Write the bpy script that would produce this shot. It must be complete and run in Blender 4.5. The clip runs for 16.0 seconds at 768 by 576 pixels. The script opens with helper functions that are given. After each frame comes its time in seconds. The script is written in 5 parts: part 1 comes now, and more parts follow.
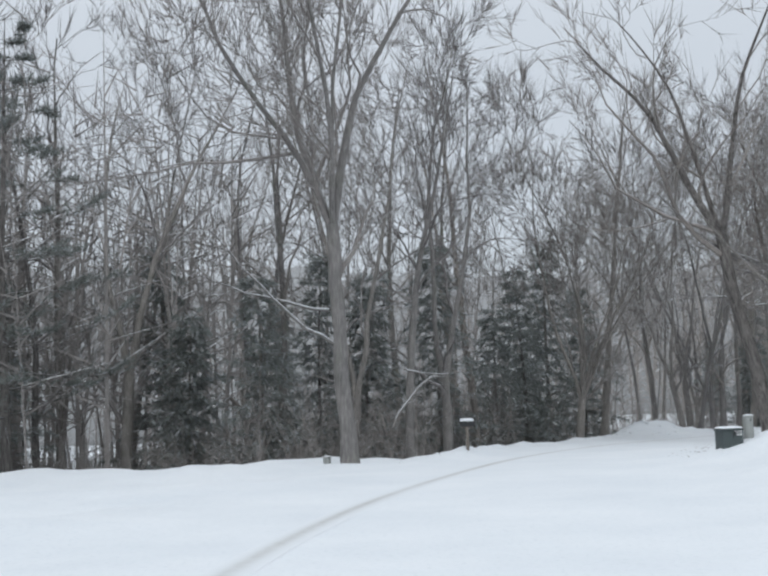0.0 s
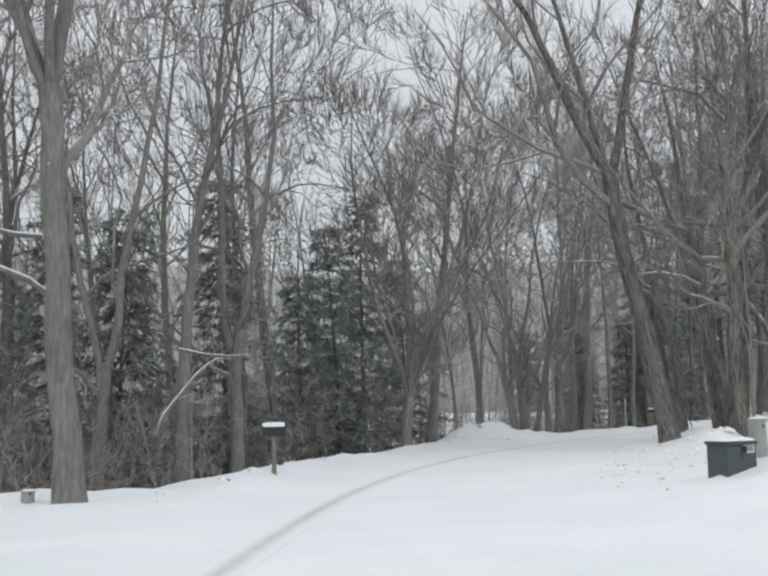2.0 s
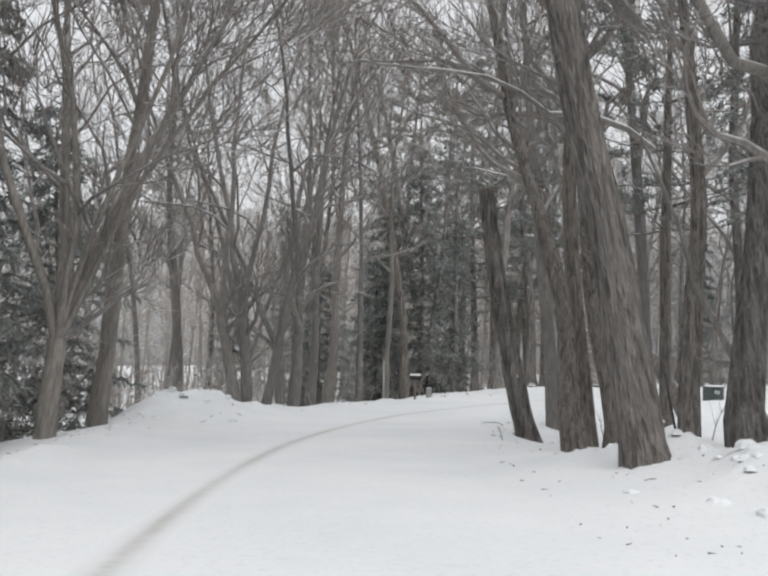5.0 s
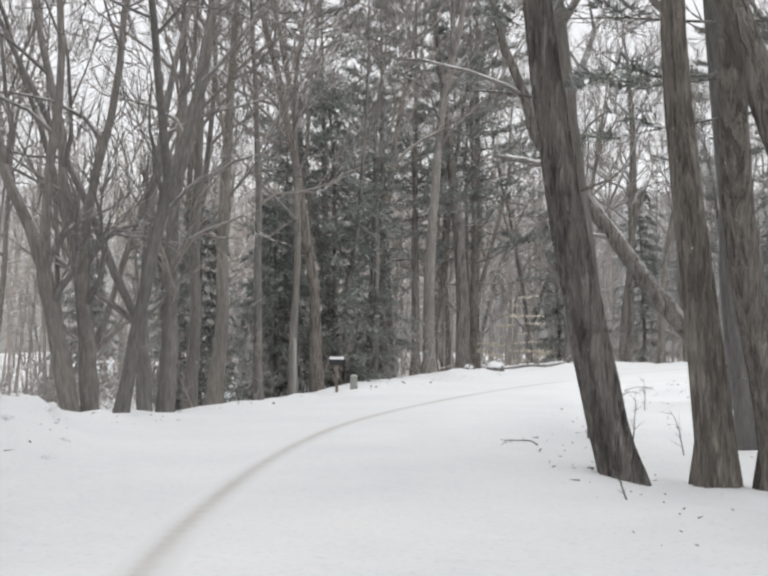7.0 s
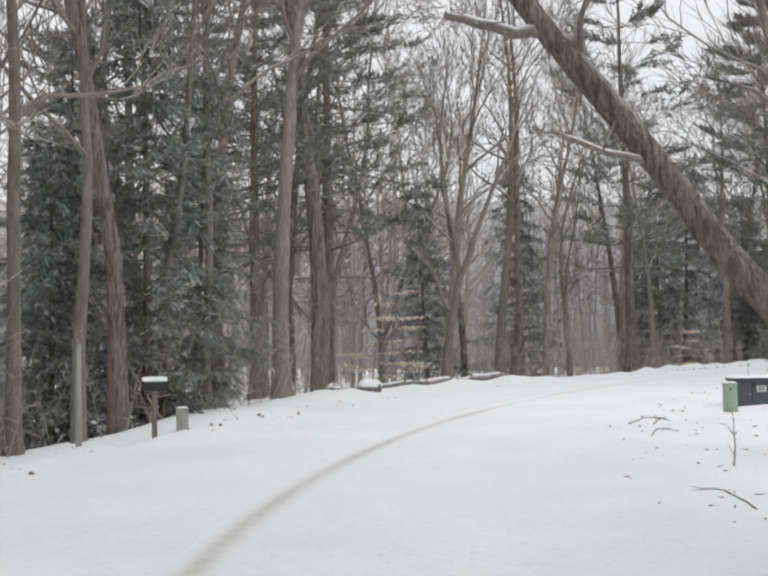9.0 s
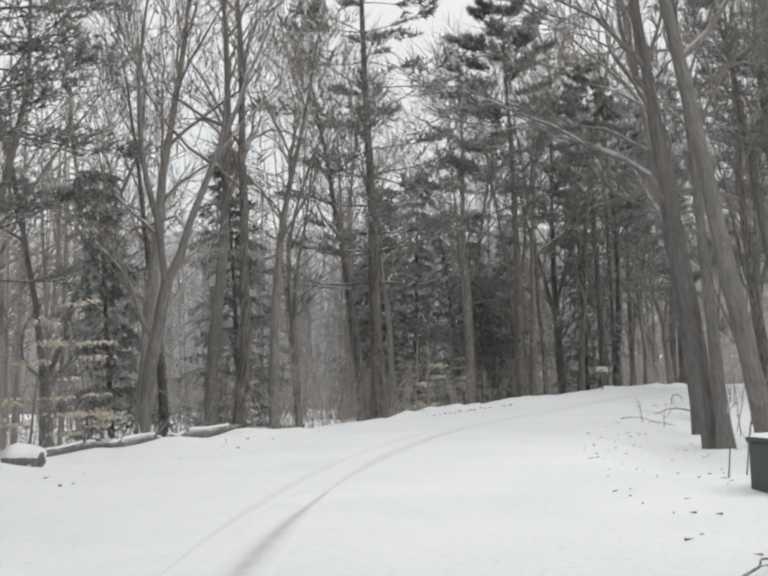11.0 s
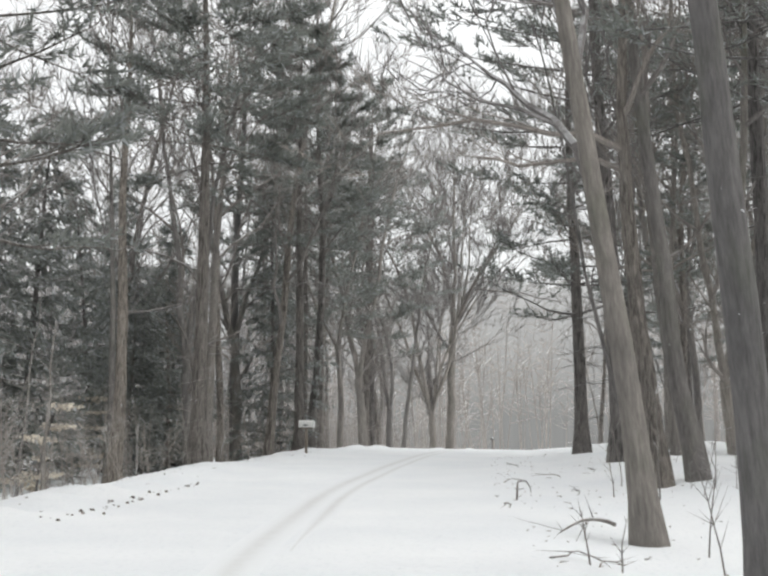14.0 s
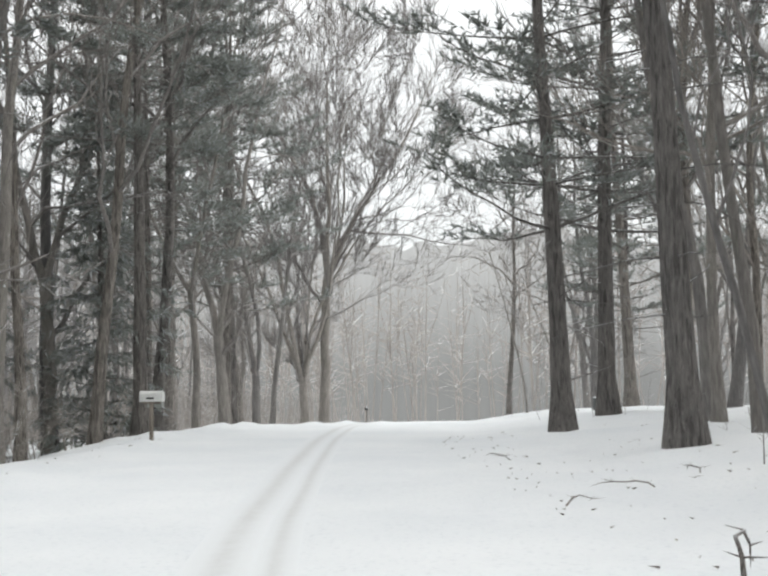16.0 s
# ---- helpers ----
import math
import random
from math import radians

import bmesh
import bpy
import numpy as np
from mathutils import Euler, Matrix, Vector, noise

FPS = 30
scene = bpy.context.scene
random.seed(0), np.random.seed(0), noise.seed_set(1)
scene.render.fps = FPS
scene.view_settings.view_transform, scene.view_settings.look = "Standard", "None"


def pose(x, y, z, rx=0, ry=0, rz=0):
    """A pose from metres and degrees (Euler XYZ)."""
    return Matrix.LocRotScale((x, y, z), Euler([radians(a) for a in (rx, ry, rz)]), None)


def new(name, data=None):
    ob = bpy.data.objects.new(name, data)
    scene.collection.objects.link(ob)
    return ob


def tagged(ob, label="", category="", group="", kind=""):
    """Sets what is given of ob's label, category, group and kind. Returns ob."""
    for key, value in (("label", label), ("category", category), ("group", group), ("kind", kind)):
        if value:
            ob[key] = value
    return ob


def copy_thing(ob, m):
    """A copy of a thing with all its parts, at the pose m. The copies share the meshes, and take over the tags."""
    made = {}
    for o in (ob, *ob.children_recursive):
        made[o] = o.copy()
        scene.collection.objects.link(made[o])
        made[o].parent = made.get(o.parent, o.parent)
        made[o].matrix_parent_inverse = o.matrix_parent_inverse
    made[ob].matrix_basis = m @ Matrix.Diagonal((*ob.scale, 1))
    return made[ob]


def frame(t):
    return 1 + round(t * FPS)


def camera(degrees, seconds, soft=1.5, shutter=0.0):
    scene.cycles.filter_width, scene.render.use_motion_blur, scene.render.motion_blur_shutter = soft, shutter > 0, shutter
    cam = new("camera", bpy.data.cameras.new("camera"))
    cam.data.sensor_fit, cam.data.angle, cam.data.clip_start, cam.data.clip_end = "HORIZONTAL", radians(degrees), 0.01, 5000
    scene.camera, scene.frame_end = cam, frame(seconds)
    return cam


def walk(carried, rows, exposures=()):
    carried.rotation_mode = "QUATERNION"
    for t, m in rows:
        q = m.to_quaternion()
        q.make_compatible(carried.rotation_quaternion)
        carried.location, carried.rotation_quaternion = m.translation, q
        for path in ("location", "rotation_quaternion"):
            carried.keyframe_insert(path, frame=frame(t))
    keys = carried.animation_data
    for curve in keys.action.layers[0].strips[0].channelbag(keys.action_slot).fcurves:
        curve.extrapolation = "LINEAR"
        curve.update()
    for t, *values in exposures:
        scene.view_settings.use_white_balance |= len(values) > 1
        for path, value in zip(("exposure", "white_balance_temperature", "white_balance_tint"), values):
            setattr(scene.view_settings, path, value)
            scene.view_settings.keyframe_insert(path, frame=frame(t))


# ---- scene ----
# ------------------------------------------------------------------ camera
cam = camera(38.5, 16.0, soft=2.5)
PATH = [
    (0.0, 0.000, -0.000, 1.500, 96.39, 1.57, -0.00),
    (0.5, -0.175, 3.338, 1.501, 96.45, 1.65, -2.51),
    (1.0, -0.137, 6.679, 1.501, 96.50, 1.71, -5.24),
    (1.5, 0.096, 10.012, 1.498, 96.47, 1.75, -8.18),
    (2.0, 0.480, 13.340, 1.491, 96.05, 1.45, -11.34),
    (2.5, 1.000, 16.660, 1.485, 95.36, 0.87, -14.62),
    (3.0, 1.660, 19.974, 1.486, 94.57, -0.14, -17.94),
    (3.5, 2.420, 23.275, 1.494, 93.98, -0.74, -21.01),
    (4.0, 3.293, 26.537, 1.505, 93.68, -1.11, -23.64),
    (4.5, 4.289, 29.748, 1.514, 93.66, -1.26, -25.93),
    (4.7, 4.717, 31.017, 1.515, 93.68, -1.21, -26.78),
    (5.0, 5.385, 32.905, 1.511, 93.68, -1.03, -27.97),
    (5.5, 6.561, 36.018, 1.498, 93.59, -0.54, -29.72),
    (6.0, 7.820, 39.088, 1.477, 93.36, -0.10, -31.41),
    (6.5, 9.168, 42.117, 1.449, 93.01, 0.17, -33.10),
    (6.8, 10.021, 43.915, 1.428, 92.80, 0.24, -34.04),
    (7.0, 10.607, 45.107, 1.411, 92.69, 0.27, -34.63),
    (7.5, 12.135, 48.072, 1.364, 92.57, 0.37, -36.27),
    (8.0, 13.775, 51.000, 1.317, 92.55, 0.73, -38.47),
    (8.2, 14.471, 52.153, 1.301, 92.58, 0.86, -39.54),
    (8.5, 15.562, 53.858, 1.283, 92.81, 0.96, -41.31),
    (9.0, 17.508, 56.625, 1.263, 93.35, 0.99, -44.78),
    (9.5, 19.620, 59.278, 1.254, 93.64, 1.26, -48.72),
    (10.0, 21.907, 61.797, 1.255, 93.79, 1.77, -52.97),
    (10.3, 23.365, 63.236, 1.260, 94.04, 1.95, -55.62),
    (10.5, 24.373, 64.162, 1.266, 94.32, 1.96, -57.42),
    (11.0, 27.020, 66.348, 1.291, 95.05, 1.80, -61.84),
    (11.5, 29.829, 68.337, 1.324, 95.76, 1.36, -66.03),
    (12.0, 32.763, 70.127, 1.365, 96.52, 0.78, -69.86),
    (12.5, 35.807, 71.710, 1.413, 97.23, 0.35, -73.30),
    (13.0, 38.943, 73.106, 1.464, 97.69, -0.30, -76.38),
    (13.5, 42.157, 74.351, 1.514, 97.76, -0.56, -79.09),
    (14.0, 45.440, 75.462, 1.555, 97.41, -0.50, -81.44),
    (14.5, 48.787, 76.446, 1.583, 96.87, -0.42, -83.48),
    (15.0, 52.203, 77.314, 1.601, 96.35, -0.24, -85.46),
    (15.5, 55.698, 78.049, 1.614, 95.96, 0.25, -87.45),
    (16.0, 59.265, 78.631, 1.629, 95.79, 0.90, -89.48),
]
walk(cam, [(t, pose(x, y, z, rx, ry, rz)) for t, x, y, z, rx, ry, rz in PATH],
     exposures=[(0.0, 0.06, 5980, 7), (1.0, 0.10, 6100, 7), (2.5, 0.17, 6350, 8), (4.5, 0.30, 6480, 9), (7.0, 0.62, 6600, 10), (8.2, 0.54, 6600, 10), (10.3, 0.40, 6600, 9), (13.0, 0.62, 6600, 8), (15.0, 0.84, 6580, 8), (16.0, 0.84, 6560, 7)])

# ------------------------------------------------------------------ world and sun
SUN_ELEV, SUN_ROT = radians(48), radians(200)
world = bpy.data.worlds.new("overcast_sky")
scene.world = world
world.use_nodes = True
wn, wl = world.node_tree.nodes, world.node_tree.links
wn.clear()
w_out = wn.new("ShaderNodeOutputWorld")
w_add = wn.new("ShaderNodeAddShader")
w_sky = wn.new("ShaderNodeTexSky")
w_sky.sky_type, w_sky.sun_disc = "NISHITA", False
w_sky.sun_elevation, w_sky.sun_rotation = SUN_ELEV, SUN_ROT
w_bg1, w_bg2 = wn.new("ShaderNodeBackground"), wn.new("ShaderNodeBackground")
w_bg1.inputs["Strength"].default_value = 0.012
w_co, w_sep, w_ramp = wn.new("ShaderNodeTexCoord"), wn.new("ShaderNodeSeparateXYZ"), wn.new("ShaderNodeValToRGB")
wl.new(w_co.outputs["Generated"], w_sep.inputs[0])
wl.new(w_sep.outputs["Z"], w_ramp.inputs[0])
els = w_ramp.color_ramp.elements
els[0].position, els[0].color = 0.0, (0.50, 0.50, 0.502, 1)
els[1].position, els[1].color = 1.0, (1.0, 1.0, 1.01, 1)
for at, col in ((0.10, (0.54, 0.54, 0.542, 1)), (0.30, (0.60, 0.60, 0.604, 1))):
    e = els.new(at)
    e.color = col
w_bg2.inputs["Strength"].default_value = 1.0
wl.new(w_sky.outputs[0], w_bg1.inputs["Color"])
wl.new(w_ramp.outputs[0], w_bg2.inputs["Color"])
wl.new(w_bg1.outputs[0], w_add.inputs[0])
wl.new(w_bg2.outputs[0], w_add.inputs[1])
wl.new(w_add.outputs[0], w_out.inputs["Surface"])

sun_data = bpy.data.lights.new("sun", "SUN")
sun_data.energy, sun_data.angle, sun_data.color = 0.6, radians(60), (1.0, 0.97, 0.93)
sun = new("sun", sun_data)
sun.matrix_world = Matrix.Rotation(-SUN_ROT, 4, "Z") @ Matrix.Rotation(SUN_ELEV - radians(90), 4, "X")


# ------------------------------------------------------------------ materials
def material(name, rough=0.9):
    m = bpy.data.materials.new(name)
    m.use_nodes = True
    n, l = m.node_tree.nodes, m.node_tree.links
    b = n["Principled BSDF"]
    b.inputs["Roughness"].default_value = rough
    b.inputs["Specular IOR Level"].default_value = 0.2
    return m, n, l, b


def noise_node(n, l, scale, detail=4, vec=None, rough=0.55):
    t = n.new("ShaderNodeTexNoise")
    t.inputs["Scale"].default_value, t.inputs["Detail"].default_value = scale, detail
    t.inputs["Roughness"].default_value = rough
    if vec is not None:
        l.new(vec, t.inputs["Vector"])
    return t.outputs["Fac"]


def ramp(n, l, fac, stops):
    r = n.new("ShaderNodeValToRGB")
    e = r.color_ramp.elements
    e[0].position, e[0].color = stops[0][0], (*stops[0][1], 1)
    e[1].position, e[1].color = stops[-1][0], (*stops[-1][1], 1)
    for p, c in stops[1:-1]:
        x = e.new(p)
        x.color = (*c, 1)
    l.new(fac, r.inputs[0])
    return r.outputs[0]


def mix(n, l, fac, a, b, kind="MIX"):
    m = n.new("ShaderNodeMix")
    m.data_type, m.blend_type = "RGBA", kind
    if isinstance(fac, float):
        m.inputs[0].default_value = fac
    else:
        l.new(fac, m.inputs[0])
    for i, v in ((6, a), (7, b)):
        if isinstance(v, tuple):
            m.inputs[i].default_value = (*v, 1)
        else:
            l.new(v, m.inputs[i])
    return m.outputs[2]


def bump(n, l, b, height, strength, distance):
    k = n.new("ShaderNodeBump")
    k.inputs["Strength"].default_value, k.inputs["Distance"].default_value = strength, distance
    l.new(height, k.inputs["Height"])
    l.new(k.outputs[0], b.inputs["Normal"])


def mapped(n, l, scale):
    c, m = n.new("ShaderNodeTexCoord"), n.new("ShaderNodeMapping")
    m.inputs["Scale"].default_value = scale
    l.new(c.outputs["Object"], m.inputs["Vector"])
    return m.outputs[0]


def snow_material():
    m, n, l, b = material("snow", 0.8)
    big = noise_node(n, l, 0.35, 4, mapped(n, l, (1, 1, 1)))
    fine = noise_node(n, l, 14, 5, mapped(n, l, (1, 1, 1)))
    c1 = ramp(n, l, big, [(0.3, (0.765, 0.79, 0.81)), (0.7, (0.84, 0.856, 0.866))])
    c2 = ramp(n, l, fine, [(0.30, (0.90, 0.91, 0.92)), (0.45, (1, 1, 1))])
    l.new(mix(n, l, 1.0, c1, c2, "MULTIPLY"), b.inputs["Base Color"])
    mid = noise_node(n, l, 2.2, 6, mapped(n, l, (1, 1, 1)))
    bump(n, l, b, mid, 0.35, 0.12)
    return m


def bark_material(name, dark, light, mossy=0.0, dust=0.7, plates=False):
    m, n, l, b = material(name, 0.95)
    v = mapped(n, l, (1, 1, 0.16))
    streak = noise_node(n, l, 16, 6, v, 0.7)
    patch = noise_node(n, l, 0.9, 3, mapped(n, l, (1, 1, 0.6)))
    c = ramp(n, l, streak, [(0.32, dark), (0.52, tuple((a + q) / 2 for a, q in zip(dark, light))), (0.7, light)])
    c = mix(n, l, 0.5, c, ramp(n, l, patch, [(0.35, (0.62, 0.62, 0.62)), (0.65, (1.1, 1.08, 1.05))]), "MULTIPLY")
    info = n.new("ShaderNodeObjectInfo")
    c = mix(n, l, 1.0, c, ramp(n, l, info.outputs["Random"], [(0, (0.8, 0.8, 0.82)), (1, (1.15, 1.1, 1.05))]), "MULTIPLY")
    if mossy:
        green = noise_node(n, l, 1.7, 4, mapped(n, l, (1, 1, 0.4)))
        c = mix(n, l, ramp(n, l, green, [(0.5, (0, 0, 0)), (0.75, (mossy,) * 3)]), c, (0.13, 0.15, 0.10))
    if dust:
        g, sep = n.new("ShaderNodeNewGeometry"), n.new("ShaderNodeSeparateXYZ")
        l.new(g.outputs["Normal"], sep.inputs[0])
        patchy = noise_node(n, l, 2.5, 4, mapped(n, l, (1, 1, 1)))
        lie = mix(n, l, 1.0, ramp(n, l, sep.outputs["Z"], [(0.30, (0, 0, 0)), (0.75, (dust,) * 3)]),
                  ramp(n, l, patchy, [(0.40, (0, 0, 0)), (0.58, (1, 1, 1))]), "MULTIPLY")
        c = mix(n, l, lie, c, (0.82, 0.84, 0.86))
    l.new(c, b.inputs["Base Color"])
    if plates:
        plate = noise_node(n, l, 11, 3, mapped(n, l, (1, 1, 0.13)), 0.6)
        edge = ramp(n, l, plate, [(0.40, (0, 0, 0)), (0.50, (1, 1, 1)), (0.60, (0.35,) * 3)])
        l.new(mix(n, l, 0.75, c, mix(n, l, 1.0, c, ramp(n, l, plate, [(0.38, (0.35,) * 3), (0.48, (1.15,) * 3), (0.62, (0.8,) * 3)]), "MULTIPLY")), b.inputs["Base Color"])
        bump(n, l, b, mix(n, l, 0.35, edge, streak), 1.0, 0.07)
    else:
        bump(n, l, b, streak, 0.9, 0.03)
    return m


def needle_material(name, dark, light, snow=0.16, thin=0.4):
    """Needles or dry leaves: thin, so that part of the light goes through; some carry snow."""
    m, n, l, b = material(name, 0.8)
    g = n.new("ShaderNodeNewGeometry")
    c = ramp(n, l, g.outputs["Random Per Island"], [(0, dark), (1 - snow, light), (1 - snow * 0.6, (0.32, 0.335, 0.335)), (1.0, (0.52, 0.54, 0.55))])
    patch = noise_node(n, l, 0.8, 3, mapped(n, l, (1, 1, 1)))
    c = mix(n, l, 1.0, c, ramp(n, l, patch, [(0.3, (0.82,) * 3), (0.7, (1.12,) * 3)]), "MULTIPLY")
    l.new(c, b.inputs["Base Color"])
    t, both = n.new("ShaderNodeBsdfTranslucent"), n.new("ShaderNodeMixShader")
    l.new(c, t.inputs["Color"])
    both.inputs[0].default_value = thin
    l.new(b.outputs[0], both.inputs[1])
    l.new(t.outputs[0], both.inputs[2])
    l.new(both.outputs[0], n["Material Output"].inputs["Surface"])
    return m


SNOW = snow_material()
BARK = bark_material("grey_brown_bark", (0.175, 0.169, 0.164), (0.36, 0.348, 0.337), 0.3)
BARK_RIDGED = bark_material("ridged_maple_bark", (0.17, 0.16, 0.15), (0.43, 0.405, 0.38), plates=True)
BARK_SMOOTH = bark_material("smooth_grey_bark", (0.16, 0.155, 0.151), (0.31, 0.301, 0.292), 0.5)
BARK_PINE = bark_material("dark_pine_bark", (0.165, 0.158, 0.151), (0.34, 0.326, 0.313), plates=True)
TWIG = bark_material("pale_brush_bark", (0.29, 0.277, 0.268), (0.46, 0.44, 0.427), 0.0, 0.85)
CROWN = bark_material("twig_bark", (0.20, 0.19, 0.184), (0.36, 0.342, 0.33), 0.0, 0.5)
NEEDLE_PINE = needle_material("pine_needles", (0.21, 0.225, 0.212), (0.30, 0.315, 0.29), 0.28, 0.5)
NEEDLE_HEMLOCK = needle_material("hemlock_needles", (0.225, 0.24, 0.23), (0.31, 0.325, 0.30), 0.36, 0.5)


# ------------------------------------------------------------------ mesh helpers
def mesh_object(name, verts, faces, mat, parent=None, smooth=False, label=""):
    me = bpy.data.meshes.new(name)
    me.from_pydata(verts, [], faces)
    me.materials.append(mat)
    if smooth:
        me.polygons.foreach_set("use_smooth", [True] * len(me.polygons))
    me.update()
    ob = new(name, me)
    if parent is not None:
        ob.parent = parent
    if label:
        ob["label"] = label
    return ob


class Shape:
    """Collects tubes and blades as plain vertices and faces."""

    def __init__(self):
        self.v, self.f = [], []

    def tube(self, pts, radii, sides, flare=None):
        pts = np.asarray(pts, float)
        d = np.gradient(pts, axis=0)
        d /= np.linalg.norm(d, axis=1)[:, None] + 1e-9
        ref = np.array([1.0, 0, 0]) if abs(d[0][0]) < 0.8 else np.array([0, 1.0, 0])
        a = np.cross(d, ref)
        a /= np.linalg.norm(a, axis=1)[:, None] + 1e-9
        b = np.cross(d, a)
        ang = np.arange(sides) * (2 * math.pi / sides)
        base = len(self.v)
        n = len(pts)
        for i in range(n):
            r = radii[i]
            if i == n - 1 and r < 0.012:
                self.v.append(tuple(pts[i]))
                continue
            rr = np.full(sides, r)
            if flare is not None:
                rr = rr * flare[i]
            ring = pts[i] + (np.cos(ang) * rr)[:, None] * a[i] + (np.sin(ang) * rr)[:, None] * b[i]
            self.v.extend(map(tuple, ring))
        for i in range(n - 1):
            lo, hi = base + i * sides, base + (i + 1) * sides
            if i == n - 2 and radii[-1] < 0.012:
                for k in range(sides):
                    self.f.append((lo + k, lo + (k + 1) % sides, hi))
            else:
                for k in range(sides):
                    k2 = (k + 1) % sides
                    self.f.append((lo + k, lo + k2, hi + k2, hi + k))

    def join(self, other):
        k = len(self.v)
        self.v.extend(other.v)
        self.f.extend(tuple(i + k for i in f) for f in other.f)

    def cone(self, p, q, r):
        """A twig: three sides that meet in a point."""
        p, q = np.asarray(p), np.asarray(q)
        d = q - p
        a = np.cross(d, (0.3, 0.2, 1.0) if abs(d[2]) < 0.9 * np.linalg.norm(d) else (1.0, 0.1, 0))
        a = a / (np.linalg.norm(a) + 1e-9)
        b = np.cross(d / (np.linalg.norm(d) + 1e-9), a)
        i = len(self.v)
        self.v.extend((tuple(p + a * r), tuple(p + (-0.5 * a + 0.87 * b) * r), tuple(p + (-0.5 * a - 0.87 * b) * r), tuple(q)))
        self.f.extend(((i, i + 1, i + 3), (i + 1, i + 2, i + 3), (i + 2, i, i + 3)))

    def sprays(self, p, q, side, w):
        """Many needle clumps at once: rows of foot, tip and sideways direction."""
        i = len(self.v)
        self.v.extend(map(tuple, np.stack([p + side * w, p - side * w, q], 1).reshape(-1, 3).tolist()))
        self.f.extend((k, k + 1, k + 2) for k in range(i, i + 3 * len(p), 3))

    def blade(self, p, q, side, w):
        i = len(self.v)
        p, q = np.asarray(p), np.asarray(q)
        m = p + (q - p) * 0.45
        self.v.extend((tuple(p), tuple(m + side * w), tuple(q), tuple(m - side * w)))
        self.f.append((i, i + 1, i + 2, i + 3))


def unit(v):
    return v / (np.linalg.norm(v) + 1e-9)


def units(v):
    return v / (np.linalg.norm(v, axis=-1, keepdims=True) + 1e-9)


def bend(rng, start, direction, length, n, wander, lift):
    """A branch's line: starts along direction, wanders, and turns up (lift above zero) or droops."""
    pts, d, p = [start], unit(direction), start
    for _ in range(n):
        d = unit(d + rng.normal(0, wander, 3) + np.array([0, 0, lift]))
        p = p + d * (length / n)
        pts.append(p)
    return np.array(pts), d


def around(rng, d, angle, turn):
    """d turned away by an angle, on the side that turn names."""
    a = unit(np.cross(d, (0.01, 0.02, 1.0)) if abs(d[2]) < 0.97 else np.cross(d, (1.0, 0, 0)))
    b = np.cross(d, a)
    return unit(d * math.cos(angle) + (a * math.cos(turn) + b * math.sin(turn)) * math.sin(angle))


